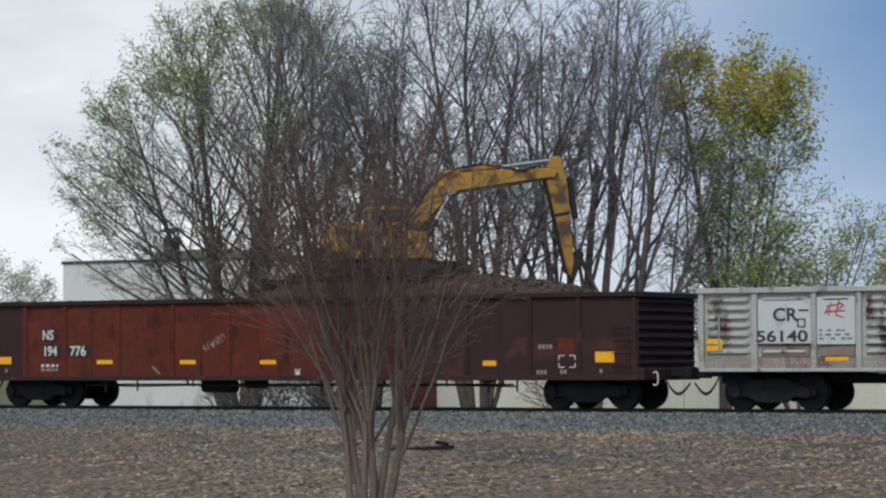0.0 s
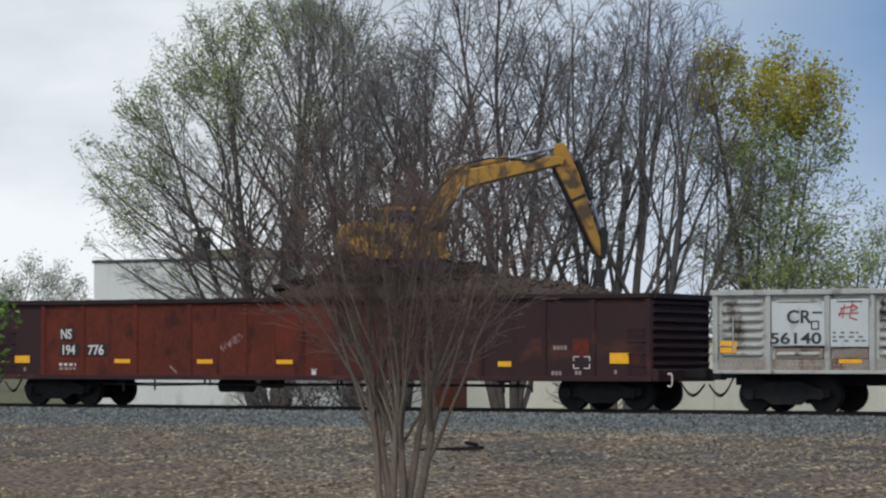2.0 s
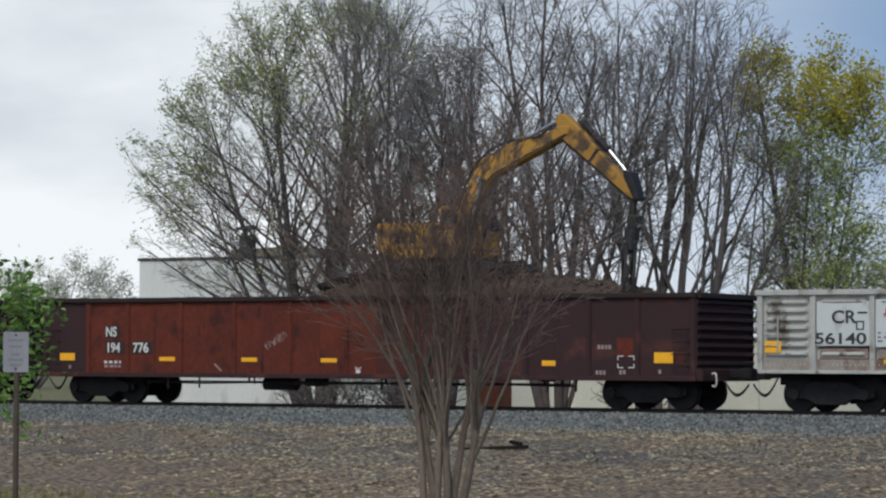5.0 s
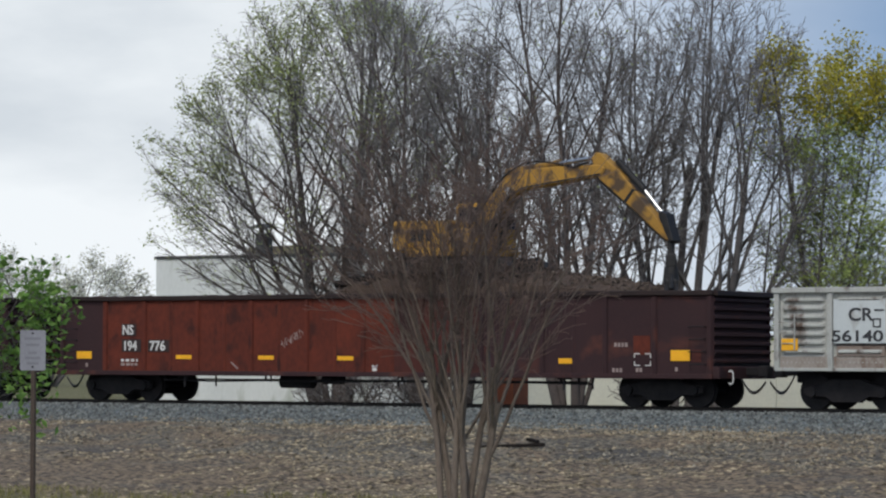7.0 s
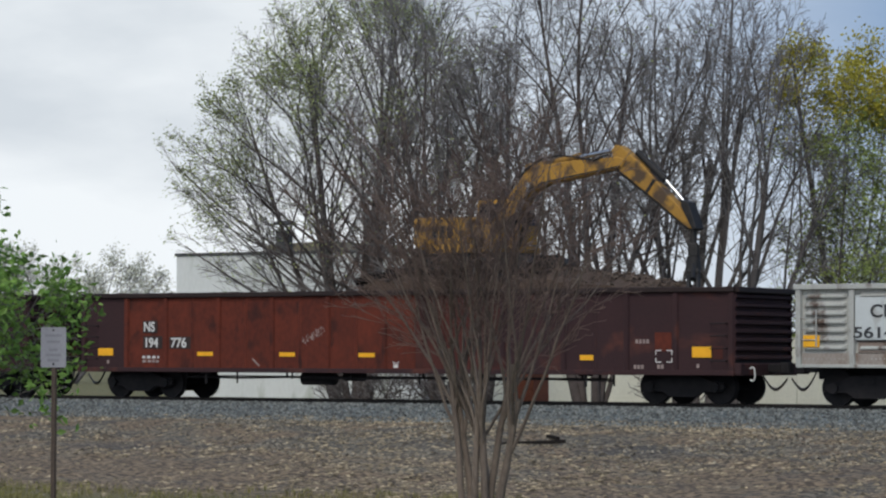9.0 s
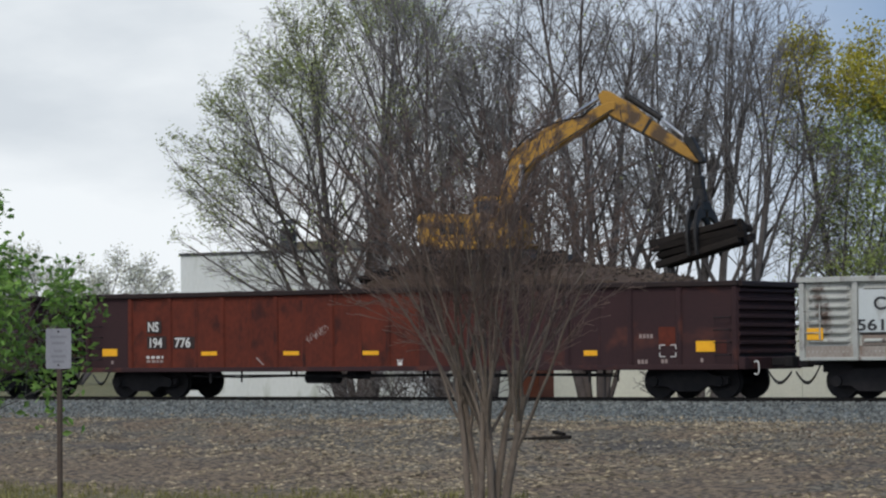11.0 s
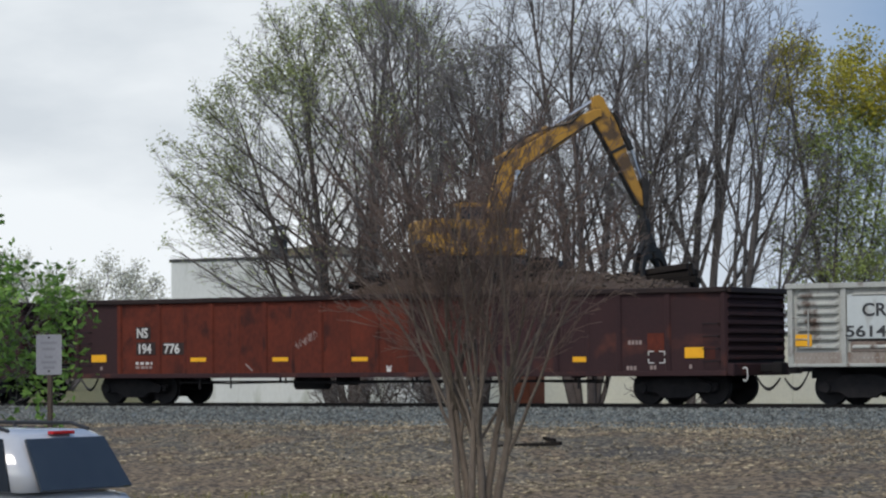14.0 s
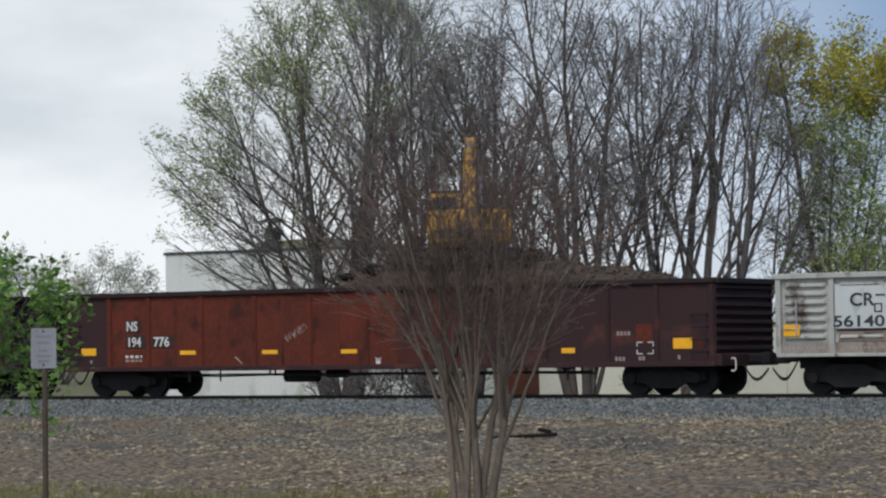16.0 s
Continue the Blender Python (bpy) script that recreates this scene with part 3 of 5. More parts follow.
    for row, z in enumerate((1.10, 0.99)):
        x = -7.90
        while x < -7.3:
            a = rng.uniform(0.05, 0.13)
            part("data_line", box(bmesh.new(), x, x + a, yf - 0.008, yf, z - 0.035, z + 0.035), LETTER_FADED if row else LETTER_WHITE, car, "faded stencilled data")
            x += a + rng.uniform(0.03, 0.07)
    for x, z, a in ((7.35, 1.52, 0.40), (7.95, 0.91, 0.2), (7.30, 0.90, 0.34), (9.02, 0.93, 0.14), (-9.13, 0.97, 0.16)):
        k = max(1, int(a / 0.1))
        for i in range(k):
            part("data_line", box(bmesh.new(), x + i * 0.1, x + i * 0.1 + 0.07, yf - 0.008, yf, z - 0.05, z + 0.05), LETTER_FADED, car, "faded stencilled data")
    # a framed consolidated stencil, drawn as corner brackets
    bm = bmesh.new()
    for sx in (-1, 1):
        for sz in (-1, 1):
            cx, cz = 8.13 + sx * 0.22, 1.16 + sz * 0.14
            box(bm, min(cx, cx - sx * 0.15), max(cx, cx - sx * 0.15), yf - 0.008, yf, cz - 0.012, cz + 0.012)
            box(bm, cx - 0.012, cx + 0.012, yf - 0.0085, yf, min(cz, cz - sz * 0.10), max(cz, cz - sz * 0.10))
    tagged(part("stencil_frame", bm, LETTER_WHITE, car, "pale stencilled bracket frame"), kind="stuff")
    part("patch_panel", box(bmesh.new(), 7.88, 8.34, yf - 0.004, yf + 0.002, 1.28, 1.74), OXIDE, car, "brighter red repainted patch")
    part("patch_panel", box(bmesh.new(), 9.46, 9.72, yf - 0.004, yf + 0.002, 1.10, 1.40), OXIDE_MID, car, "dull red worn patch")
    # chalk scrawl and scuffs
    bm = bmesh.new()
    rng = random.Random(9)
    for i in range(9):
        x, z = -2.52 + i * 0.075, 1.55 + i * 0.035
        for j in range(3):
            a, b = rng.uniform(-0.06, 0.06), rng.uniform(-0.12, 0.12)
            rod(bm, (x + a, yf - 0.004, z + b), (x + rng.uniform(-0.07, 0.07), yf - 0.004, z + rng.uniform(-0.12, 0.12)), 0.009, sides=4)
    part("chalk_scrawl", bm, LETTER_FADED, car, "pale chalk scrawl on the red side")
    bm = rod(bmesh.new(), (-4.20, yf, 1.06), (-3.98, yf, 0.88), 0.022, sides=5)
    part("scuff", bm, LETTER_FADED, car)
    bm = box(bmesh.new(), 0.29, 0.42, yf - 0.01, yf, 0.845, 0.92)
    for a in (-0.12, -0.04, 0.05, 0.13):
        rod(bm, (0.35 + a * 0.4, yf, 0.92), (0.35 + a * 0.7, yf, 1.00 + 0.03 * math.cos(a * 40)), 0.012, sides=4)
    part("chalk_mark", bm, LETTER_WHITE, car, "white chalk mark")
    bm = bmesh.new()
    prev = None
    for i in range(13):
        u = math.pi * (0.75 - i / 12 * 1.5)
        p = (10.35 + 0.07 * math.cos(u), -1.25, 0.70 + (0.10 if i < 6 else -0.02) + 0.10 * math.sin(u))
        if prev:
            rod(bm, prev, p, 0.02, sides=6)
        prev = p
    part("uncoupling_hook", bm, LETTER_WHITE, car, "pale bent uncoupling hook")
    return car


RED_CAR = make_gondola(0.0, "gondola_car", "rusty oxide red gondola with white lettering and ribbed sides", True)
BACK_CAR = make_gondola(-22.0, "gondola_car", "dark maroon gondola with corrugated ends", False)


def make_white_car(x0):
    """An older white gondola, its bays pressed with horizontal corrugations."""
    car = thing("gondola_car", "chalky white gondola with corrugated bays and black lettering", "freight car", pose(x0, 0, 0), "train of gondola cars")
    L, w, z0, z1 = 16.6, 1.50, 0.93, 2.84
    posts = [0.06, 1.43, 2.92, 4.03, 5.45, 6.9, 8.3, 9.7, 11.15, 12.57, 13.7, 15.15, 16.54]
    for y, s in ((-w, -1), (w, 1)):
        for i, (a, b) in enumerate(zip(posts, posts[1:])):
            prof = [(0.0, z0 + 0.30)]
            n_rib = 7
            h = (z1 - 0.14 - z0 - 0.36) / n_rib
            plate = i in (1, 2) and s < 0
            for k in range(n_rib):
                zz = z0 + 0.34 + k * h
                if plate and k < 6 and i == 2 or plate and 0 < k < 6:
                    continue
                prof += [(0.0, zz + 0.12 * h), (0.10, zz + 0.34 * h), (0.10, zz + 0.50 * h), (0.0, zz + 0.92 * h)]
            prof += [(0.0, z1 - 0.1), (-0.04, z1 - 0.1), (-0.04, z0 + 0.30)]
            bm = bmesh.new()
            rings = []
            for xx, sc in ((a + 0.01, 0.0), (a + 0.13, 0.0), (a + 0.24, 1.0), (b - 0.24, 1.0), (b - 0.13, 0.0), (b - 0.01, 0.0)):
                rings.append([(xx, y + s * (p * (sc if p > 0 else 1.0)), z) for p, z in prof])
            hull(bm, rings)
            part("side_panel", bm, CAR_WHITE, car)
            part("lower_sheet", box(bmesh.new(), a + 0.01, b - 0.01, y - 0.03, y + 0.03, z0 + 0.02, z0 + 0.31), CAR_RUST, car, "rust-streaked lower sheet")
            tagged(part("riveting", rivets(a + 0.15, b - 0.15, y + s * 0.03, z0 + 0.18, s), CAR_WHITE, car), kind="stuff")
        for x in posts:
            bm = bmesh.new()
            hull(bm, [[(x - 0.075, y, z), (x + 0.075, y, z), (x + 0.06, y + s * d, z), (x - 0.06, y + s * d, z)] for z, d in
                      ((z0 - 0.02, 0.06), (z0 + 0.3, 0.11), (z1 - 0.1, 0.11))])
            part("side_post", bm, CAR_WHITE, car)
        part("top_chord", box(bmesh.new(), -0.05, L + 0.05, min(y - s * 0.06, y + s * 0.15), max(y - s * 0.06, y + s * 0.15), z1 - 0.11, z1 + 0.02, 0.015), CAR_WHITE, car)
        part("side_sill", box(bmesh.new(), 0, L, min(y, y + s * 0.07), max(y, y + s * 0.07), z0 - 0.03, z0 + 0.05, 0.01), CAR_WHITE, car)
    part("floor", box(bmesh.new(), 0.02, L - 0.02, -w, w, 0.98, 1.08), CAST, car)
    part("underframe", fixed(box(bmesh.new(), 0.0, L, -0.35, 0.35, 0.62, 0.98, 0.02)), CAST, car)
    # fish-belly side sill drops towards the middle
    part("sill_web", slab(bmesh.new(), [(3.6, 0.95), (5.4, 0.78), (L - 5.4, 0.78), (L - 3.6, 0.95)], -w - 0.03, -w + 0.03), CAR_RUST, car, "rusty drop sill")
    for x in (0.0, L):
        part("end_panel", box(bmesh.new(), x - 0.05, x + 0.05, -w, w, z0, z1 - 0.04), CAR_WHITE, car)
        make_coupler(car, x, 1 if x else -1)
    yf = -w - 0.115
    part("number_plate_panel", box(bmesh.new(), 1.52, 2.85, -w - 0.10, -w - 0.07, 1.55, 2.58, 0.01), CAR_WHITE_CLEAN, car, "clean repainted white panel")
    part("number_plate_panel", box(bmesh.new(), 3.0, 3.95, -w - 0.10, -w - 0.07, 1.52, 2.62, 0.01), CAR_WHITE_CLEAN, car, "clean repainted white panel")
    for a, b in ((1.58, 2.80), (3.06, 3.92)):
        part("rust_panel", box(bmesh.new(), a, b, -w - 0.055, -w - 0.02, 1.25, 1.50, 0.01), RUST_BROWN, car, "rust-brown lower panel")
    for a, b in ((1.56, 2.82), (3.02, 3.94), (4.18, 5.3)):
        part("edge_strip", box(bmesh.new(), a, b, -w - 0.075, -w - 0.03, 1.505, 1.525), RIM_STEEL, car)
    lettering("reporting_mark", "CR", 0.42, pose(1.90, yf + 0.008, 2.08), LETTER_BLACK, car, 1.12)
    lettering("car_number", "56140", 0.36, pose(1.47, yf + 0.008, 1.60), LETTER_BLACK, car, 1.46)
    bm = box(bmesh.new(), 2.52, 2.72, yf, yf + 0.014, 1.92, 1.95)
    box(bm, 2.52, 2.72, yf, yf + 0.014, 2.10, 2.13)
    box(bm, 2.52, 2.55, yf + 0.001, yf + 0.014, 1.95, 2.10)
    box(bm, 2.69, 2.72, yf + 0.001, yf + 0.014, 1.95, 2.10)
    box(bm, 2.56, 2.80, yf, yf + 0.014, 2.30, 2.34)
    tagged(part("stencil_box", bm, LETTER_BLACK, car), kind="stuff")
    rng = random.Random(3)
    bm = bmesh.new()
    for a, b in (((3.25, 2.40), (3.62, 2.46)), ((3.20, 2.28), (3.70, 2.30)), ((3.36, 2.5), (3.30, 2.18)), ((3.55, 2.55), (3.48, 2.2)),
                 ((3.48, 2.2), (3.66, 2.14)), ((3.30, 2.42), (3.22, 2.22)), ((3.56, 2.5), (3.68, 2.42)), ((3.68, 2.42), (3.54, 2.34))):
        rod(bm, (a[0], yf + 0.01, a[1]), (b[0], yf + 0.01, b[1]), 0.016, sides=5)
    part("spray_scrawl", bm, CHALK_RED, car, "red spray-painted scrawl")
    for z in (1.85, 1.75, 1.66):
        x = 3.06
        while x < 3.85:
            a = rng.uniform(0.06, 0.14)
            part("data_line", box(bmesh.new(), x, x + a, yf + 0.004, yf + 0.014, z - 0.022, z + 0.022), SIGN_BAR, car)
            x += a + rng.uniform(0.03, 0.2)
    bm = bmesh.new()
    for i in range(16):
        x, z = 4.25 + rng.uniform(0, 1.0), 1.6 + rng.uniform(0, 0.9)
        rod(bm, (x, yf + 0.05, z), (x + rng.uniform(-0.15, 0.2), yf + 0.05, z + rng.uniform(-0.2, 0.2)), 0.016, sides=4)
    part("spray_scrawl", bm, LETTER_BLACK, car, "black spray-painted scrawl")
    part("reflector", box(bmesh.new(), 0.20, 0.62, yf - 0.01, yf + 0.02, 1.38, 1.66, 0.01), MARK_YELLOW, car, "amber reflector tape")
    part("reflector", box(bmesh.new(), 3.18, 3.75, -w - 0.045, -w - 0.03, 1.14, 1.24, 0.004), MARK_YELLOW, car, "amber reflector tape")
    bm = bmesh.new()
    for zz in (1.55, 1.8, 2.05):
        rod(bm, (0.14, yf - 0.03, zz), (0.55, yf - 0.03, zz), 0.014, sides=6)
    rod(bm, (0.55, yf - 0.03, 1.4), (0.55, yf - 0.03, 2.25), 0.02, sides=6)
    part("ladder", bm, CAR_WHITE, car)
    WHEELS.extend(make_bogie(car, 1.62))
    WHEELS.extend(make_bogie(car, L - 1.62))
    return car


def rivets(a, b, y, z, s):
    bm = bmesh.new()
    x = a
    while x < b:
        box(bm, x - 0.014, x + 0.014, min(y, y + s * 0.012), max(y, y + s * 0.012), z - 0.014, z + 0.014)
        x += 0.11
    return bm


WHITE_CAR = make_white_car(11.66)


def mound(x, y):
    """Height of the load in the red car."""
    hump = 3.42 - 0.108 * max(0, x - 4.0) - 0.05 * max(0, x - 7)
    left = 2.81 + 0.53 * min(1, max(0, (x + 1.4) / 1.0))
    top = min(hump, left) if x > 1 else left
    drop = 0.9 * min(1.0, max(0.0, (x - 8.0) / 0.9))
    return top - drop - 0.26 * (abs(y) / 1.4) ** 2 * min(1, max(0, (x + 3) / 2)) + 0.07 * noise.noise((x * 1.7, y * 1.9, 2)) + 0.05 * noise.noise((x * 5, y * 5, 7))


def make_load():
    bm = bmesh.new()
    nx, ny = 150, 20
    grid = [[bm.verts.new((-9.9 + 19.8 * i / nx, -1.46 + 2.92 * j / ny, min(mound(-9.9 + 19.8 * i / nx, -1.46 + 2.92 * j / ny), 3.6)))
             for j in range(ny + 1)] for i in range(nx + 1)]
    for i in range(nx):
        for j in range(ny):
            bm.faces.new((grid[i][j], grid[i + 1][j], grid[i + 1][j + 1], grid[i][j + 1]))
    edge = [grid[i][0] for i in range(nx + 1)] + [grid[nx][j] for j in range(1, ny + 1)] + [grid[i][ny] for i in range(nx - 1, -1, -1)] + [grid[0][j] for j in range(ny - 1, 0, -1)]
    low = [bm.verts.new((v.co.x, v.co.y, 1.085)) for v in edge]
    k = len(edge)
    for i in range(k):
        bm.faces.new((edge[i], low[i], low[(i + 1) % k], edge[(i + 1) % k]))
    bm.faces.new(low)
    load = part("tie_scrap_load", fixed(bm), LOAD_DARK)
    tagged(load, "dark heap of old sleepers and dirt in the red gondola", "load")
    # broken sleepers sticking out of the heap
    rng = random.Random(12)
    bm = box(bmesh.new(), -1.2, 1.2, -0.11, 0.11, -0.085, 0.085, 0.015)
    me = bpy.data.meshes.new("broken_sleeper")
    bm.to_mesh(me)
    bm.free()
    me.materials.append(TIE_WOOD)
    for i in range(84):
        x, y = rng.uniform(-1.3, 4.3), rng.uniform(-1.1, 0.95)
        if i > 70:
            x, y = rng.uniform(-9.0, 7.4), rng.uniform(-0.9, 0.9)
        ob = put("broken_sleeper", me, None, load)
        ob.matrix_basis = pose(x, y, mound(x, y) - (0.03 if i <= 70 else 0.10), rng.uniform(-25, 25), rng.uniform(-7, 7), rng.choice((rng.uniform(-25, 25), rng.uniform(0, 180)))) \
            @ Matrix.Diagonal((rng.uniform(0.35, 0.62), 0.8, 0.8, 1))
    # chips, splinters and stones strewn over the heap
    bm = bmesh.new()
    for i in range(700):
        x, y = rng.uniform(-1.6, 8.2), rng.uniform(-1.4, 0.4)
        m = pose(x, y, mound(x, y) + 0.01, rng.uniform(-40, 40), rng.uniform(-40, 40), rng.uniform(0, 180)) @ Matrix.Diagonal((rng.uniform(0.04, 0.24), rng.uniform(0.02, 0.07), rng.uniform(0.02, 0.06), 1))
        bmesh.ops.create_cube(bm, size=1.0, matrix=m)
    tagged(part("wood_debris", bm, CHIPS, load, "grey-brown splinters and chips"), kind="stuff")
    return load


LOAD = make_load()


# ---- the excavator on the load ----
AXIS_X, FOOT_Z, FOOT_R = 2.2, 4.24, 0.15
BOOM, STICK = 4.45, 2.6


def make_excavator():
    ex = thing("excavator", "faded yellow tracked excavator with a tie grapple standing on the load", "excavator", pose(AXIS_X, 0, 0))
    z = 3.30
    for y in (-0.95, 0.95):
        bm = bmesh.new()
        o = [(-1.75, z + 0.36), (-1.9, z + 0.2), (-1.75, z + 0.03), (-1.4, z), (1.4, z), (1.75, z + 0.03), (1.9, z + 0.2), (1.75, z + 0.36), (1.45, z + 0.42), (-1.45, z + 0.42)]
        slab(bm, o, y - 0.22, y + 0.22, 0.02)
        for i in range(22):
            x = -1.5 + i * 3.0 / 21
            box(bm, x - 0.045, x + 0.045, y - 0.25, y + 0.25, z + 0.42, z + 0.45)
        for x in (-1.45, -0.9, -0.3, 0.3, 0.9, 1.45):
            rod(bm, (x, y - 0.27, z + 0.2), (x, y + 0.27, z + 0.2), 0.12, sides=12)
        part("track", fixed(bm), MACHINE_DARK, ex, "dark steel crawler track")
    bm = box(bmesh.new(), -1.0, 1.0, -0.75, 0.75, z + 0.18, z + 0.5, 0.03)
    rod(bm, (0, 0, z + 0.40), (0, 0, z + 0.52), 0.62, sides=24)
    part("undercarriage", fixed(bm), MACHINE_DARK, ex)
    # turning upper body, about the slew axis; +x is forward
    up = part("upper_body", fixed(slab(bmesh.new(), [(-1.55, 0.0), (1.05, 0.0), (1.15, 0.14), (0.6, 0.25), (-1.55, 0.25)], -1.15, 1.15, 0.02)), YELLOW, ex)
    bm = slab(bmesh.new(), [(-2.05, 0.30), (-1.95, 0.12), (-1.45, 0.12), (-1.45, 0.98), (-1.95, 0.98), (-2.05, 0.88)], -1.18, 1.18, 0.06)
    part("counterweight", fixed(bm), YELLOW, up, "rounded yellow counterweight")
    part("engine_hood", box(bmesh.new(), -1.44, 0.15, -1.14, -0.10, 0.25, 0.96, 0.05), YELLOW, up)
    part("engine_hood", box(bmesh.new(), -1.44, -0.72, -0.094, 1.14, 0.25, 0.94, 0.05), YELLOW, up)
    for x in (-1.3, -1.0, -0.7):
        part("vent", box(bmesh.new(), x, x + 0.2, -1.155, -1.135, 0.40, 0.72), MACHINE_DARK, up)
    part("toolbox", box(bmesh.new(), 0.17, 1.0, -1.14, -0.55, 0.15, 0.72, 0.04), YELLOW, up)
    part("rear_band", box(bmesh.new(), -2.062, -2.045, -0.95, 0.95, 0.34, 0.44), TRIM_BLACK, up)
    bm = rod(bmesh.new(), (-1.1, -0.55, 0.94), (-1.1, -0.55, 1.35), 0.06, sides=10)
    part("exhaust", bm, MACHINE_DARK, up)
    cab = part("cab", fixed(slab(bmesh.new(), [(-0.70, 0.26), (0.95, 0.26), (1.02, 0.72), (0.76, 1.40), (0.64, 1.48), (-0.62, 1.48), (-0.70, 1.38)], 0.22, 1.12, 0.03)), YELLOW, up, "yellow cab with dark glazing")
    for y in (1.11, 0.205):
        part("side_glass", fixed(slab(bmesh.new(), [(-0.58, 0.80), (-0.58, 1.36), (0.66, 1.36), (0.88, 0.80)], y, y + 0.025)), GLASS_DARK, cab)
    part("rear_glass", box(bmesh.new(), -0.72, -0.69, 0.32, 1.02, 0.98, 1.36), GLASS_DARK, cab)
    part("roof_panel", box(bmesh.new(), -0.66, 0.66, 0.24, 1.10, 1.475, 1.54, 0.01), MACHINE_DARK, cab)
    hull_bm = bmesh.new()
    hull(hull_bm, [[(1.035, 0.3, 0.75), (1.035, 1.04, 0.75), (1.045, 1.04, 0.78), (1.045, 0.3, 0.78)], [(0.775, 0.3, 1.38), (0.775, 1.04, 1.38), (0.785, 1.04, 1.40), (0.785, 0.3, 1.40)]])
    part("windscreen", hull_bm, GLASS_DARK, cab)
    for ob in (up, *up.children_recursive):
        ob.data.transform(Matrix.Diagonal((0.82, 0.90, 0.95, 1)))
    # boom: a bent box section from its foot at the origin to the nose at x = BOOM
    top = [(-0.16, 0.0), (0.0, 0.17), (0.75, 0.62), (1.55, 0.98), (2.1, 1.02), (3.2, 0.66), (4.45, 0.17), (4.6, 0.02), (4.45, -0.12), (3.2, 0.20), (2.05, 0.50), (1.65, 0.46), (0.85, 0.10), (0.05, -0.16)]
    bm = slab(bmesh.new(), top, -0.19, 0.19, 0.03)
    boom = part("boom", fixed(bm), YELLOW, ex, "bent yellow box-section boom")
    part("cylinder_lug", fixed(slab(bmesh.new(), [(1.42, 0.90), (1.95, 0.98), (1.80, 1.20), (1.66, 1.20)], -0.10, 0.10, 0.015)), YELLOW, boom)
    # both flanks of the boom are darker along the lower edge
    for y in (-0.195, 0.188):
        part("wear_strip", fixed(slab(bmesh.new(), [(0.05, -0.12), (0.85, 0.13), (1.65, 0.49), (2.05, 0.53), (3.2, 0.235), (4.40, -0.09), (4.40, -0.05), (3.2, 0.28), (2.05, 0.58), (1.63, 0.54), (0.83, 0.18), (0.04, -0.07)], y, y + 0.007)), MACHINE_DARK, boom, "dark plate along the lower edge")
    for y in (-0.2, 0.2):
        line = [(0.4 + 3.8 * u / 8, 0.35 + 0.774 * math.sin(math.pi * min(1, u / 8 * 1.12))) for u in range(9)]
        bm = hull(bmesh.new(), [[(x, y + 0.025 * math.cos(a), z + 0.025 * math.sin(a)) for a in (0.0, 1.05, 2.09, 3.14, 4.19, 5.24)] for x, z in line])
        part("hydraulic_hose", bm, MACHINE_DARK, boom, "black hydraulic hose")
    # rams: barrels and bright rods are parts of their own, since each swings on its own pin
    rams = []
    for name, y, r, long in (("stick_ram", 0.0, 0.095, 1.55), ("lift_ram", -0.29, 0.085, 1.05), ("lift_ram", 0.29, 0.085, 1.05)):
        bm = rod(bmesh.new(), (-0.08, 0, 0), (long, 0, 0), r, sides=14)
        rod(bm, (long - 0.10, 0, 0), (long + 0.02, 0, 0), r * 1.18, sides=14)
        rod(bm, (0, -0.12, 0), (0, 0.12, 0), r * 0.9, sides=12)
        barrel = part(name, fixed(bm), YELLOW if y == 0 else MACHINE_DARK, ex)
        bm = rod(bmesh.new(), (0, 0, 0), (1.45 if y == 0 else 1.0, 0, 0), r * 0.55, sides=12)
        rod(bm, (0, -0.12, 0), (0, 0.12, 0), r * 0.8, sides=12)
        rams.append((barrel, part("ram_rod", fixed(bm), CHROME, ex, "bright cylinder rod"), y))
    # stick: pivot at the origin, tip at x = STICK, lever behind
    o = [(-0.46, 0.06), (-0.44, 0.24), (-0.30, 0.31), (0.0, 0.31), (0.45, 0.33), (1.4, 0.22), (2.6, 0.12), (2.72, 0.0), (2.6, -0.10), (1.2, -0.14), (0.1, -0.20), (-0.18, -0.14)]
    bm = slab(bmesh.new(), o, -0.15, 0.15, 0.025)
    stick = part("stick", fixed(bm), YELLOW, ex, "yellow dipper stick")
    bm = rod(bmesh.new(), (0.15, 0, 0.44), (1.25, 0, 0.40), 0.085, sides=12)
    part("bucket_cylinder", bm, MACHINE_DARK, stick)
    part("cylinder_rod", rod(bmesh.new(), (1.25, 0, 0.40), (2.05, 0, 0.30), 0.034, sides=10), CHROME, stick, "bright cylinder rod")
    # a thin dark sheet puts the shade under the stick into its colour
    part("wear_plate", fixed(slab(bmesh.new(), [(-0.12, -0.125), (0.1, -0.205), (1.2, -0.145), (2.58, -0.105), (2.58, -0.135), (1.2, -0.18), (0.1, -0.24), (-0.14, -0.16)], -0.155, 0.155)), MACHINE_DARK, stick, "dark plate painting in the shaded underside")
    part("wear_band", box(bmesh.new(), 1.02, 1.10, -0.165, 0.165, -0.15, 0.26), MACHINE_DARK, stick)
    part("link_arm", fixed(slab(bmesh.new(), [(2.0, 0.34), (2.1, 0.22), (2.75, -0.05), (2.8, 0.06), (2.2, 0.42)], -0.19, 0.19, 0.02)), MACHINE_DARK, stick)
    # grapple: hangs from its pin at the origin, downwards
    bm = rod(bmesh.new(), (0, 0, 0.05), (0, 0, -0.42), 0.08, sides=12)
    box(bm, -0.14, 0.14, -0.12, 0.12, -0.52, -0.28, 0.03)
    rod(bm, (0, 0, -0.50), (0, 0, -0.72), 0.15, 0.18, sides=16)
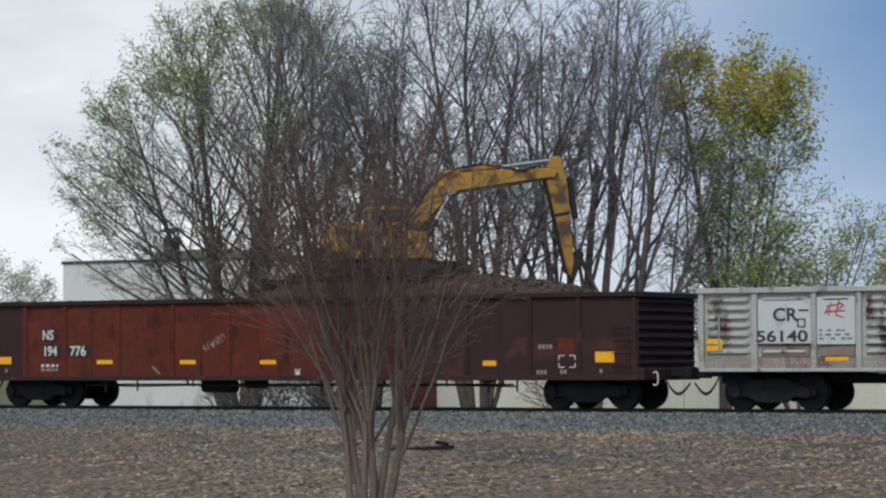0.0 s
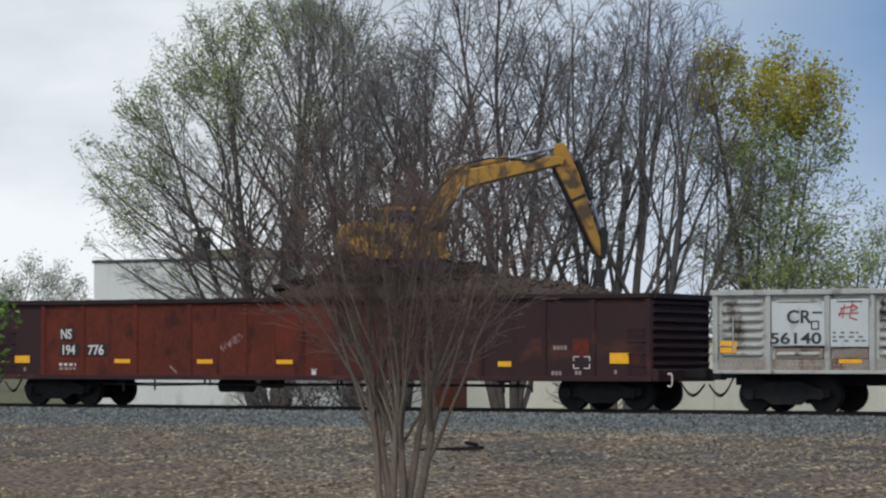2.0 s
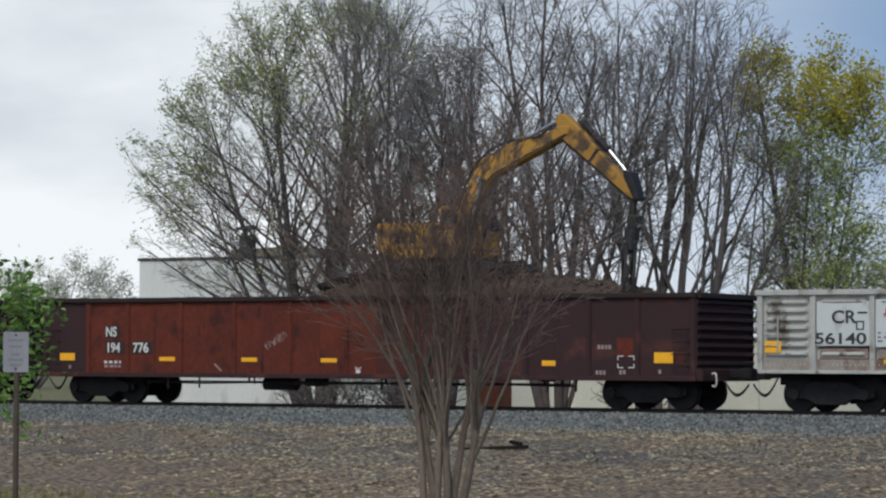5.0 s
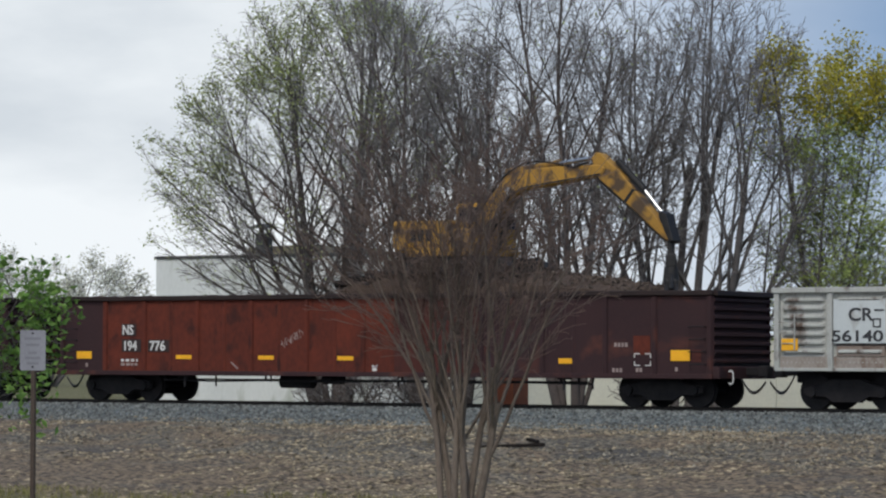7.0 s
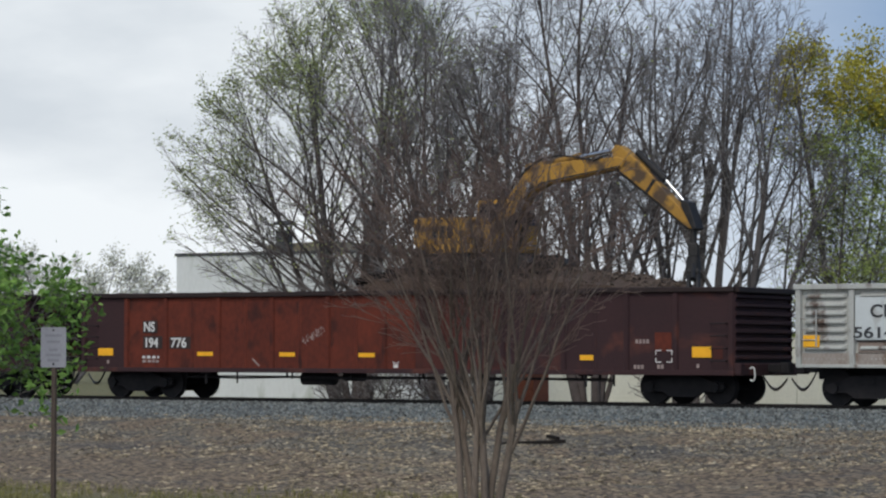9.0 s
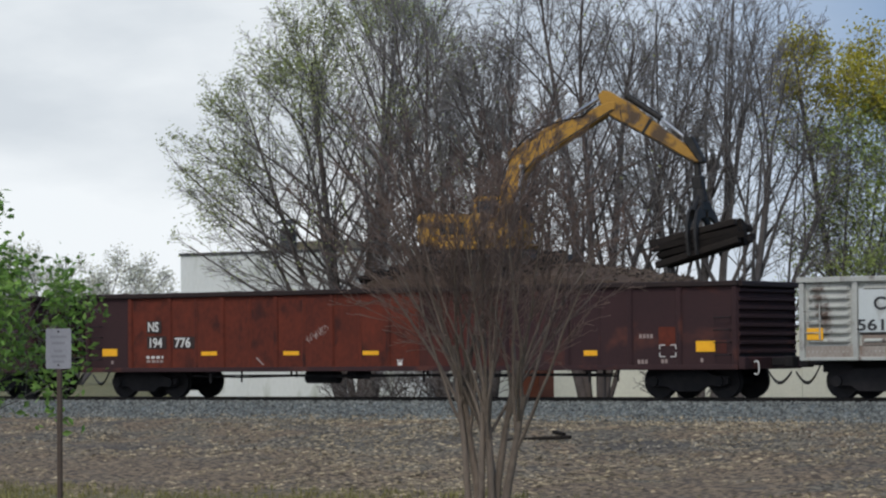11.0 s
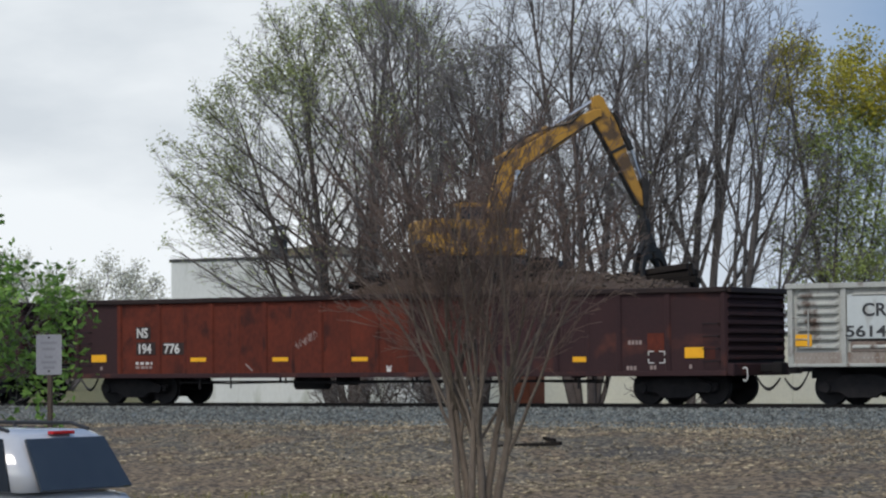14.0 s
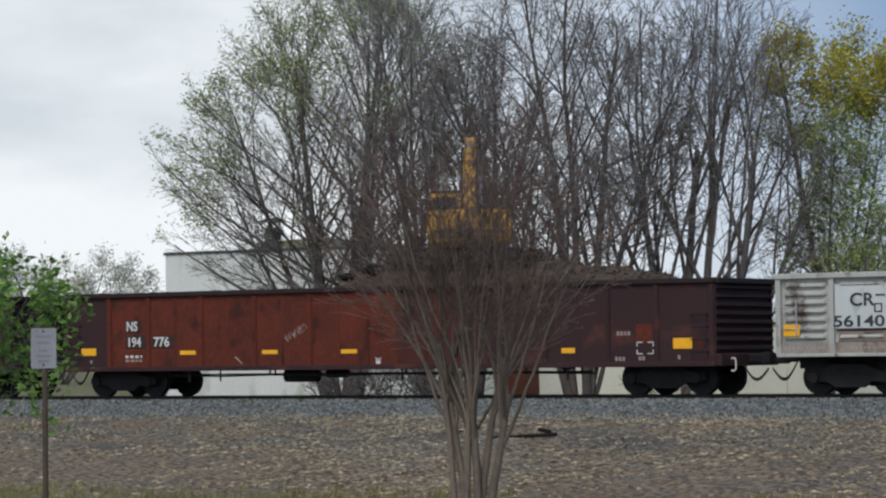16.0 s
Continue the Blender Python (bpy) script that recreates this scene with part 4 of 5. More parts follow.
    box(bm, -0.28, 0.28, -0.15, 0.15, -0.90, -0.70, 0.04)
    for v in bm.verts:
        v.co = Vector((v.co.x * 1.1, v.co.y * 1.1, v.co.z * 1.5))
    grapple = part("grapple", fixed(bm), MACHINE_DARK, ex, "black rotating tie grapple")
    for s in (-1, 1):
        for y in (-0.11, 0.11):
            o = [(0.10, -1.16), (0.36, -1.20), (0.62, -1.34), (0.82, -1.62), (0.90, -1.98), (0.88, -2.42), (0.80, -2.46), (0.76, -2.02), (0.66, -1.76), (0.48, -1.58), (0.28, -1.50), (0.08, -1.48)]
            part("tine", fixed(slab(bmesh.new(), [(s * a, b) for a, b in o], y - 0.04, y + 0.04, 0.012)), MACHINE_DARK, grapple)
        part("grab_ram", fixed(rod(bmesh.new(), (s * 0.10, 0, -0.92), (s * 0.56, 0, -1.32), 0.06, sides=8)), MACHINE_DARK, grapple)
    return ex, up, boom, stick, grapple, rams


EXCAVATOR, UPPER, BOOM_PART, STICK_PART, GRAPPLE, RAMS = make_excavator()


def make_bundle():
    rng = random.Random(4)
    bundle = thing("tie_bundle", "bundle of black creosoted sleepers gripped by the grapple", "bundle")
    bm = box(bmesh.new(), -1.20, 1.20, -0.11, 0.11, -0.08, 0.08, 0.012)
    me = bpy.data.meshes.new("sleeper")
    bm.to_mesh(me)
    bm.free()
    me.materials.append(TIE_WOOD)
    for k in range(4):
        for j in range(4 if 0 < k < 3 else 3):
            ob = put("sleeper", me, None, bundle)
            ob.matrix_basis = pose(rng.uniform(-0.14, 0.14), -0.36 + j * 0.24 + rng.uniform(-0.01, 0.01), -0.26 + k * 0.17, rng.uniform(-6, 6), rng.uniform(-2.5, 2.5), rng.uniform(-2.5, 2.5))
    return bundle


BUNDLE = make_bundle()


# ---- buildings behind the track ----
def make_building():
    b = thing("warehouse", "white rendered flat-roofed warehouse behind the trees", "building", pose(-26.6, 24.0, 0))
    part("wall", box(bmesh.new(), 0, 11.5, 0, 0.3, -0.5, 4.93), WALL_WHITE, b)
    part("wall", box(bmesh.new(), 0, 0.3, 0.302, 9, -0.5, 4.93), WALL_WHITE, b)
    part("wall", box(bmesh.new(), 11.2, 11.5, 0.302, 9, -0.5, 4.93), WALL_WHITE, b)
    part("wall", box(bmesh.new(), 0.302, 11.198, 8.7, 9, -0.5, 4.93), WALL_WHITE, b)
    part("roof", box(bmesh.new(), 0.302, 11.198, 0.302, 8.698, 4.5, 4.7), ROOF_DARK, b)
    part("coping", box(bmesh.new(), -0.06, 11.56, -0.06, 0.36, 4.932, 5.04, 0.01), ROOF_DARK, b, "dark metal coping")
    bm = slab(bmesh.new(), [(1.9, 4.7), (2.5, 5.42), (5.4, 5.5), (5.8, 4.7)], 2.5, 7.5)
    part("roof_hump", fixed(bm), ROOF_BROWN, b, "mossy brown raised roof")
    bm = box(bmesh.new(), 3.25, 3.72, 1.9, 2.4, 4.7, 5.92, 0.02)
    vent = part("chimney", bm, ROOF_DARK, b, "dark brick chimney with a metal hat")
    bm = bmesh.new()
    hull(bm, [[(3.02, 1.7, 6.14), (3.98, 1.7, 6.14), (3.98, 2.6, 6.14), (3.02, 2.6, 6.14)], [(3.38, 2.0, 6.30), (3.62, 2.0, 6.30), (3.62, 2.3, 6.30), (3.38, 2.3, 6.30)]])
    for x in (3.32, 3.66):
        rod(bm, (x, 2.1, 5.9), (x, 2.1, 6.18), 0.03, sides=6)
    part("hat", bm, ROOF_DARK, vent)
    part("wall_lamp", box(bmesh.new(), -0.12, -0.005, 0.3, 0.45, 4.0, 4.15), ROOF_DARK, b)


make_building()


def make_low_wall():
    w = thing("low_wall", "long low painted block wall behind the track", "wall", pose(0, 0, 0), kind="structure")
    x, i = -15.0, 0
    rng = random.Random(2)
    while x < 60:
        a = 2.4
        part("wall_panel", box(bmesh.new(), x, x + a - 0.02, 24.0 + rng.uniform(0, 0.02), 24.2, -0.5, 1.9), WALL_CREAM, w)
        x += a
        i += 1
    part("wall_cap", box(bmesh.new(), -15.0, 60, 23.95, 24.25, 1.902, 2.0), ROOF_DARK, w)


make_low_wall()


def make_crate():
    c = thing("crate", "brick red painted timber crate beside the wall", "crate", pose(-7.45, 18, -0.38))
    for i in range(5):
        part("board", box(bmesh.new(), -0.56, 0.56, -0.5, -0.46, 0.05 + i * 0.21, 0.24 + i * 0.21, 0.006), CRATE_RED, c)
    part("body", box(bmesh.new(), -0.54, 0.54, -0.455, 0.5, 0.0, 1.1, 0.01), CRATE_RED, c)


make_crate()


# ---- trees ----
def tubes(paths, sides_of):
    """One mesh of tapered tubes; each path is a list of (point, radius)."""
    verts, faces = [], []
    for path in paths:
        k = sides_of(path[0][1])
        base = len(verts)
        for i, (p, r) in enumerate(path):
            a = path[max(0, i - 1)][0]
            b = path[min(len(path) - 1, i + 1)][0]
            d = (b - a)
            d = d.normalized() if d.length > 1e-6 else Vector((0, 0, 1))
            u = d.cross(Vector((0.31, 0.87, 0.38)))
            u = u.normalized() if u.length > 1e-3 else Vector((1, 0, 0))
            v = d.cross(u)
            for j in range(k):
                c = 2 * math.pi * j / k
                verts.append(p + u * (r * math.cos(c)) + v * (r * math.sin(c)))
        for i in range(len(path) - 1):
            for j in range(k):
                a, b = base + i * k + j, base + i * k + (j + 1) % k
                faces.append((a, b, b + k, a + k))
    me = bpy.data.meshes.new("branches")
    me.from_pydata(verts, [], faces)
    me.polygons.foreach_set("use_smooth", [True] * len(faces))
    return me


def leaf_mesh(spots, size, rng, fold=0.35):
    """Many small folded leaves at the given spots."""
    verts, faces = [], []
    for p in spots:
        s = size * rng.uniform(0.6, 1.35)
        a = Vector((rng.gauss(0, 1), rng.gauss(0, 1), rng.gauss(0, 0.7))).normalized()
        b = a.cross(Vector((rng.gauss(0, 1), rng.gauss(0, 1), rng.gauss(0, 1))))
        b = b.normalized() if b.length > 1e-4 else Vector((0, 0, 1))
        n = a.cross(b) * fold
        k = len(verts)
        verts += [p - a * s, p + b * s * 0.5 + n * s * 0.5, p + a * s, p - b * s * 0.5 + n * s * 0.5]
        faces += [(k, k + 1, k + 2), (k, k + 2, k + 3)]
    me = bpy.data.meshes.new("leaves")
    me.from_pydata(verts, [], faces)
    return me


def grow(rng, start, way, length, radius, level, spec, out, tips, low=0.28):
    """A branch with its side branches. spec: per level (children, length ratio, spread in degrees, wander, lift,
    taper, thickness of a child, how much wider the low children spread)."""
    kids, ratio, spread, wander, lift, taper, thin, fall = (tuple(spec[level]) + (0.78, 0.48, 0.0)[len(spec[level]) - 5:])[:8]
    n = max(3, min(12, int(length / 0.30)))
    p, d = start.copy(), way.normalized()
    path = [(p.copy(), radius)]
    inside = spec[-1]
    for i in range(1, n + 1):
        d = (d + Vector((rng.gauss(0, wander), rng.gauss(0, wander), rng.gauss(0, wander) + lift))).normalized()
        p = p + d * (length / n)
        path.append((p.copy(), radius * (1 - taper * i / n)))
        if not inside(p) and i > 1:
            break
    out[min(level, len(out) - 1)].append(path)
    if level + 1 >= len(spec) - 1:
        tips.extend(q for q, _ in path[1:])
        return
    m = len(path) - 1
    round_from = rng.uniform(0, 6.28)
    for k in range(kids):
        u = low + (1 - low) * (k + rng.random()) / kids
        f = u * m
        i = min(m - 1, int(f))
        q = path[i][0].lerp(path[i + 1][0], f - i)
        r = path[i][1] * thin
        along = (path[i + 1][0] - path[i][0]).normalized()
        # side branches stand round their parent in turn
        turn = round_from + k * 2.4 + rng.uniform(-0.5, 0.5)
        side = along.cross(Vector((1, 0, 0)) if abs(along.x) < 0.8 else Vector((0, 1, 0))).normalized()
        side = side * math.cos(turn) + along.cross(side) * math.sin(turn)
        ang = radians(spread * rng.uniform(0.6, 1.3) * (1 + fall * (0.5 - u)))
        grow(rng, q, along * math.cos(ang) + side * math.sin(ang), length * ratio * (1.15 - 0.55 * u) * rng.uniform(0.75, 1.2), r, level + 1, spec, out, tips)


def make_tree(name, label, at, stems, spec, bark, seed, leaf=None, leaf_size=0.06, leaf_keep=1.0, leaf_in=None, twig=None, jitter=0.12, low=0.22, per_tip=1,
              crown="crown", min_r=0.0045, category="tree", crown_label="", second=None):
    """stems: (offset x, offset y, way, length, radius). Trunk and limbs are one part, twigs and leaves others."""
    rng = random.Random(seed)
    tree = thing(name, label, category, pose(*at))
    out, tips = [[], [], []], []
    for ox, oy, way, length, radius in stems:
        grow(rng, Vector((ox, oy, -0.08)), Vector(way), length, radius, 0, spec, out, tips, low=low)
    for o in out:
        for path in o:
            for i, (p, r) in enumerate(path):
                path[i] = (p, max(r, min_r))
    for path in out[0]:
        put("trunk" if len(out[0]) < 3 else "stem", tubes([path], lambda r: 9), bark, tree)
    tagged(put("branchwork", tubes(out[1], lambda r: 6), bark, tree), kind="stuff")
    tagged(put("fine_branchwork", tubes(out[2], lambda r: 3), twig or TWIG_GREY, tree), kind="stuff")
    layers = [(leaf, leaf_in, crown, crown_label)] if leaf else []
    if second:
        layers.append((second[0], second[1], crown, second[2]))
    for material, where, title, words in layers:
        spots = []
        for p in tips:
            if (where is None or rng.random() < where(p)) and rng.random() < leaf_keep:
                for _ in range(per_tip):
                    spots.append(p + Vector((rng.gauss(0, jitter), rng.gauss(0, jitter), rng.gauss(0, jitter))))
        tagged(put(title, leaf_mesh(spots, leaf_size, rng), material, tree, words), kind="stuff")
    return tree


def egg(cx, cy, cz, rx, ry, rz):
    return lambda p: ((p.x - cx) / rx) ** 2 + ((p.y - cy) / ry) ** 2 + ((p.z - cz) / rz) ** 2 < 1 or p.z < cz * 0.6 and math.hypot(p.x - cx, p.y - cy) < rx


def fan(rng, n, lean, length, radius, foot=0.35):
    """n stems leaning out round a common foot."""
    rows = []
    for i in range(n):
        a = 2 * math.pi * (i + rng.uniform(-0.3, 0.3)) / n
        l = math.tan(radians(lean * rng.uniform(0.35, 1.0)))
        rows.append((foot * math.cos(a), foot * math.sin(a), (math.cos(a) * l, math.sin(a) * l, 1), length * rng.uniform(0.85, 1.1), radius * rng.uniform(0.7, 1.1)))
    return rows


R = random.Random(21)


def profile(*knots):
    """A crown round the z axis whose radius follows (height, radius) knots, with lobes."""
    hs, rs = [k[0] for k in knots], [k[1] for k in knots]

    def inside(p):
        if p.z < hs[0]:
            return math.hypot(p.x, p.y) < rs[0]
        a = math.atan2(p.y, p.x)
        lobe = 1.0 + 0.10 * math.sin(3 * a + 1.3 * p.z) + 0.06 * math.sin(7 * a - 2.1 * p.z)
        return p.z < hs[-1] and math.hypot(p.x, p.y) < lobe * float(np.interp(p.z, hs, rs))
    return inside


def clumps(scale, at, soft=0.25):
    """Leaves gather in clumps: a chance between 0 and 1 that follows coarse noise."""
    return lambda p: max(0.0, min(1.0, (noise.noise((p.x * scale + 7, p.y * scale, p.z * scale * 1.5)) - at) / soft + 0.5))


PADS = clumps(0.75, -0.02)


def bud_leaves(p):
    """Young leaves towards the outside of the crown, in flat pads."""
    out = (math.hypot(p.x, p.y, (p.z - 4.6) * 0.80) - 3.3) / 2.4
    return (0.45 if p.z < 5.0 else 1.0) * max(0.03, min(1.0, out)) * (0.22 + 0.78 * PADS(p))


# budding tree beside the warehouse: straight limbs fan out from a close group of trunks
make_tree("tree", "many-stemmed tree coming into pale green leaf", (-10.3, 12, -0.4),
          [(-0.55, 0, (-0.10, 0, 1), 11.0, 0.19), (0.1, 0.2, (0.0, 0.05, 1), 12.2, 0.21), (0.6, -0.1, (0.09, 0.0, 1), 11.6, 0.18), (0.3, 0.5, (0.03, 0.15, 1), 11.0, 0.15),
           (-0.4, -0.3, (-0.30, -0.05, 1), 9.6, 0.14), (-0.5, 0.1, (-0.62, 0.1, 1), 7.6, 0.11), (0.2, -0.4, (-0.14, -0.20, 1), 9.6, 0.13)],
          [(21, 0.56, 47, 0.022, 0.006, 0.80, 0.40, 1.0), (9, 0.40, 24, 0.040, 0.014, 0.80, 0.50, 0.3), (6, 0.46, 32, 0.085, 0.004), (0, 0, 0, 0.12, 0.0),
           profile((2.2, 2.0), (3.4, 4.0), (4.6, 5.4), (5.8, 5.9), (7.6, 5.4), (9.4, 4.6), (11.0, 3.6), (12.1, 2.5), (12.8, 1.0))],
          BARK_DARK, 43, LEAF_BUD, 0.047, 0.80, bud_leaves, jitter=0.11, low=0.12, per_tip=4, min_r=0.007)
# bare dark trees in the middle
make_tree("tree", "bare dark many-stemmed tree with upright crooked branches", (-5.0, 10, -0.4), fan(R, 8, 11, 10.4, 0.14, 0.85),
          [(13, 0.42, 30, 0.040, 0.010, 0.80, 0.50, 0.5), (10, 0.42, 32, 0.075, 0.016, 0.78, 0.52, 0.2), (5, 0.52, 38, 0.12, 0.01), (0, 0, 0, 0.13, 0.0),
           profile((2.0, 2.0), (4.0, 3.2), (7.0, 4.0), (10.0, 4.0), (12.2, 2.9), (13.2, 1.2))],
          BARK_DARK, 32, LEAF_BUD, 0.050, 1.0, lambda p: 0.10 * PADS(p) if p.z > 10.5 else 0.012, low=0.22, min_r=0.0085, jitter=0.08)
make_tree("tree", "bare dark leaning tree with fine tangled twigs", (0.1, 8.6, -0.4),
          [(-0.12, 0, (-0.26, 0.1, 1), 11.0, 0.16), (-0.08, 0.1, (-0.15, 0.2, 1), 12.4, 0.15), (0.42, 0.1, (-0.10, 0.2, 1), 12.4, 0.16), (0.46, -0.1, (0.04, 0.0, 1), 12.0, 0.14), (0.46, 0.0, (0.15, 0.2, 1), 11.0, 0.11),
           (-0.12, 0.3, (-0.34, 0.0, 1), 10.0, 0.11), (0.45, 0.2, (0.34, 0.1, 1), 8.4, 0.08)],
          [(17, 0.42, 36, 0.040, 0.008, 0.80, 0.48, 0.6), (10, 0.42, 38, 0.085, 0.010, 0.78, 0.52, 0.2), (5, 0.52, 44, 0.13, 0.0), (0, 0, 0, 0.14, 0.0),
           (lambda inner: lambda p: inner(Vector((p.x + 0.6, p.y, p.z))))(profile((1.6, 2.2), (4.0, 3.7), (6.5, 3.9), (9.5, 3.7), (11.8, 2.7), (13.0, 1.0)))],
          BARK_DARK, 33, LEAF_BUD, 0.050, 1.0, lambda p: 0.14 * PADS(p) if p.z > 10 else 0.012, low=0.2, min_r=0.0085, jitter=0.08)
# tall bare tree of clean grey stems: lower limbs arch out flat, upper ones rise
make_tree("tree", "tall bare tree of clean grey upright stems", (2.9, 11, -0.4),
          [(-1.05, 0, (-0.06, 0, 1), 7.0, 0.14), (-0.6, 0.2, (0.0, 0.05, 1), 7.4, 0.15), (-0.1, 0.1, (0.08, 0.1, 1), 7.0, 0.15), (0.75, 0, (0.13, -0.05, 1), 7.0, 0.14),
           (0.85, 0.2, (0.34, 0.05, 1), 6.2, 0.10), (-1.2, 0.2, (-0.20, 0.1, 1), 6.4, 0.09)],
          [(7, 1.25, 25, 0.030, 0.004, 0.45, 0.54, 1.1), (10, 0.36, 36, 0.045, 0.012, 0.80, 0.50, 0.4), (5, 0.52, 32, 0.080, 0.016), (2, 0.55, 34, 0.10, 0.01), (0, 0, 0, 0.11, 0.0),
           profile((2.0, 3.0), (4.0, 3.2), (7.0, 3.4), (10.0, 3.6), (12.6, 3.4), (14.0, 2.8), (15.2, 1.4))],
          BARK_GREY, 34, LEAF_BUD, 0.045, 1.0, lambda p: 0.05 * PADS(p) if p.z > 11 else 0.0, low=0.22, min_r=0.0085, jitter=0.08)
# olive gold tree: gold and dense at its top, thinner and green below
make_tree("tree", "young tree in olive gold and green spring leaf", (5.95, 13, -0.4),
          [(0, 0, (0.03, 0, 1), 11.2, 0.13), (0.1, 0, (0.10, 0.1, 1), 9.2, 0.06), (0.1, 0.1, (0.22, 0, 1), 8.6, 0.055), (0.0, -0.1, (0.10, -0.16, 1), 8.8, 0.05), (0.0, 0.1, (-0.02, 0.14, 1), 9.6, 0.05)],
          [(20, 0.29, 48, 0.022, 0.010, 0.80, 0.42, 0.5), (8, 0.44, 36, 0.07, 0.014), (4, 0.5, 42, 0.11, 0.0), (0, 0, 0, 0.1, 0),
           (lambda inner: lambda p: inner(Vector((p.x - 0.25 - 0.050 * p.z, p.y, p.z))))(profile((2.4, 1.5), (4.2, 2.1), (5.5, 2.3), (7.2, 2.4), (8.8, 2.2), (10.0, 1.75), (10.8, 1.2), (11.3, 0.4)))],
          BARK_GREY, 35, LEAF_GOLD, 0.062, 1.0, lambda p: min(1.0, max(0.0, (p.z - 7.8) / 1.6)) * (0.75 + 0.25 * PADS(p)), jitter=0.20, per_tip=6, low=0.16, min_r=0.007, crown_label="olive gold leaves",
          second=(LEAF_SPRING, lambda p: (0.10 + 0.30 * PADS(p)) * min(1.0, max(0.12, (9.6 - p.z) / 2.0)), "mid green leaves"))
make_tree("tree", "low spreading tree in fresh green leaf", (8.0, 14, -0.4), fan(R, 6, 30, 6.0, 0.06),
          [(11, 0.42, 40, 0.04, 0.01), (8, 0.5, 40, 0.08, 0.0), (5, 0.5, 44, 0.1, 0.0), (0, 0, 0, 0.1, 0), egg(0, 0, 3.6, 2.4, 2.4, 2.9)],
          BARK_GREY, 36, LEAF_SPRING, 0.055, 0.7, lambda p: 0.15 + 0.7 * PADS(p), jitter=0.13, per_tip=2)
make_tree("tree", "distant yellow-green tree in young leaf", (2.6, 42, -0.3), fan(R, 6, 36, 6.6, 0.10),
          [(9, 0.42, 40, 0.04, 0.01), (6, 0.5, 40, 0.08, 0.0), (5, 0.5, 44, 0.1, 0.0), (0, 0, 0, 0.1, 0), egg(0, 0, 4.2, 4.6, 4.0, 3.2)],
          BARK_GREY, 37, LEAF_GOLD, 0.10, 1.0, jitter=0.2, min_r=0.01, per_tip=3)
# pale blossoming tree far off
make_tree("tree", "distant pale tree in blossom", (-62.0, 60, -0.3), fan(R, 9, 46, 7.2, 0.09),
          [(9, 0.42, 36, 0.04, 0.01), (7, 0.5, 40, 0.08, 0.0), (5, 0.5, 44, 0.1, 0.0), (0, 0, 0, 0.1, 0), egg(0, 0, 4.0, 6.0, 5.0, 4.4)],
          BARK_GREY, 38, LEAF_PALE, 0.08, 0.8, jitter=0.2, min_r=0.008, per_tip=2)
# scrub seen under the red car
for i, (x, y, s) in enumerate(((-6.6, 7.5, 1.0), (-5.4, 7.5, 1.0), (-4.2, 8.2, 0.9), (-2.9, 7.2, 1.0), (-3.6, 6.8, 0.8), (-8.6, 9.0, 0.7), (-7.4, 8.4, 0.9), (2.6, 9.5, 0.9))):
    make_tree("shrub", "bare tangled shrub beside the track", (x, y, -0.42), fan(R, 7, 50, 1.5 * s, 0.028, 0.3),
              [(7, 0.5, 40, 0.08, 0.01), (4, 0.5, 44, 0.12, 0.0), (0, 0, 0, 0.12, 0), lambda p: p.z < 2.2], BARK_DARK, 50 + i, category="shrub", min_r=0.009)


# the winter-bare crape myrtle on the verge
def myrtle():
    """Smooth trunks stand close together, fork at breast height and fan into dense brown twigs."""
    rng = random.Random(77)
    stems = []
    for lx, ly, lean in ((-0.22, -0.05, -0.04), (-0.12, 0.10, -0.07), (-0.03, -0.10, 0.0), (0.06, 0.08, 0.03), (0.14, -0.06, 0.06), (0.0, 0.18, -0.02), (0.18, 0.10, 0.10)):
        stems.append((lx, ly, (lean, ly * 0.4, 1), rng.uniform(1.9, 2.7), rng.uniform(0.045, 0.072)))
    return make_tree("crape_myrtle", "leafless crape myrtle with smooth tan stems and dry seed heads", (20.62, -30, -1.2), stems,
                     [(5, 2.0, 20, 0.055, 0.0, 0.45, 0.58, 0.2), (8, 0.37, 29, 0.072, 0.006, 0.80, 0.50, 0.2), (6, 0.48, 30, 0.090, 0.014), (2, 0.55, 32, 0.10, 0.01), (0, 0, 0, 0.10, 0.01),
                      lambda p: p.z < 1.9 or ((p.x / 2.75) ** 2 + (p.y / 2.6) ** 2 + ((p.z - 4.2) / 3.1) ** 2 < 1 + 0.25 * noise.noise(p * 0.9))],
                     BARK_TAN, 78, SEED_BROWN, 0.020, 0.10, lambda p: 1.0 if p.z > 2.6 else 0.1, TWIG_MYRTLE, jitter=0.03, low=0.55, crown="seed_crown", min_r=0.0044, crown_label="dry brown seed heads")


myrtle()

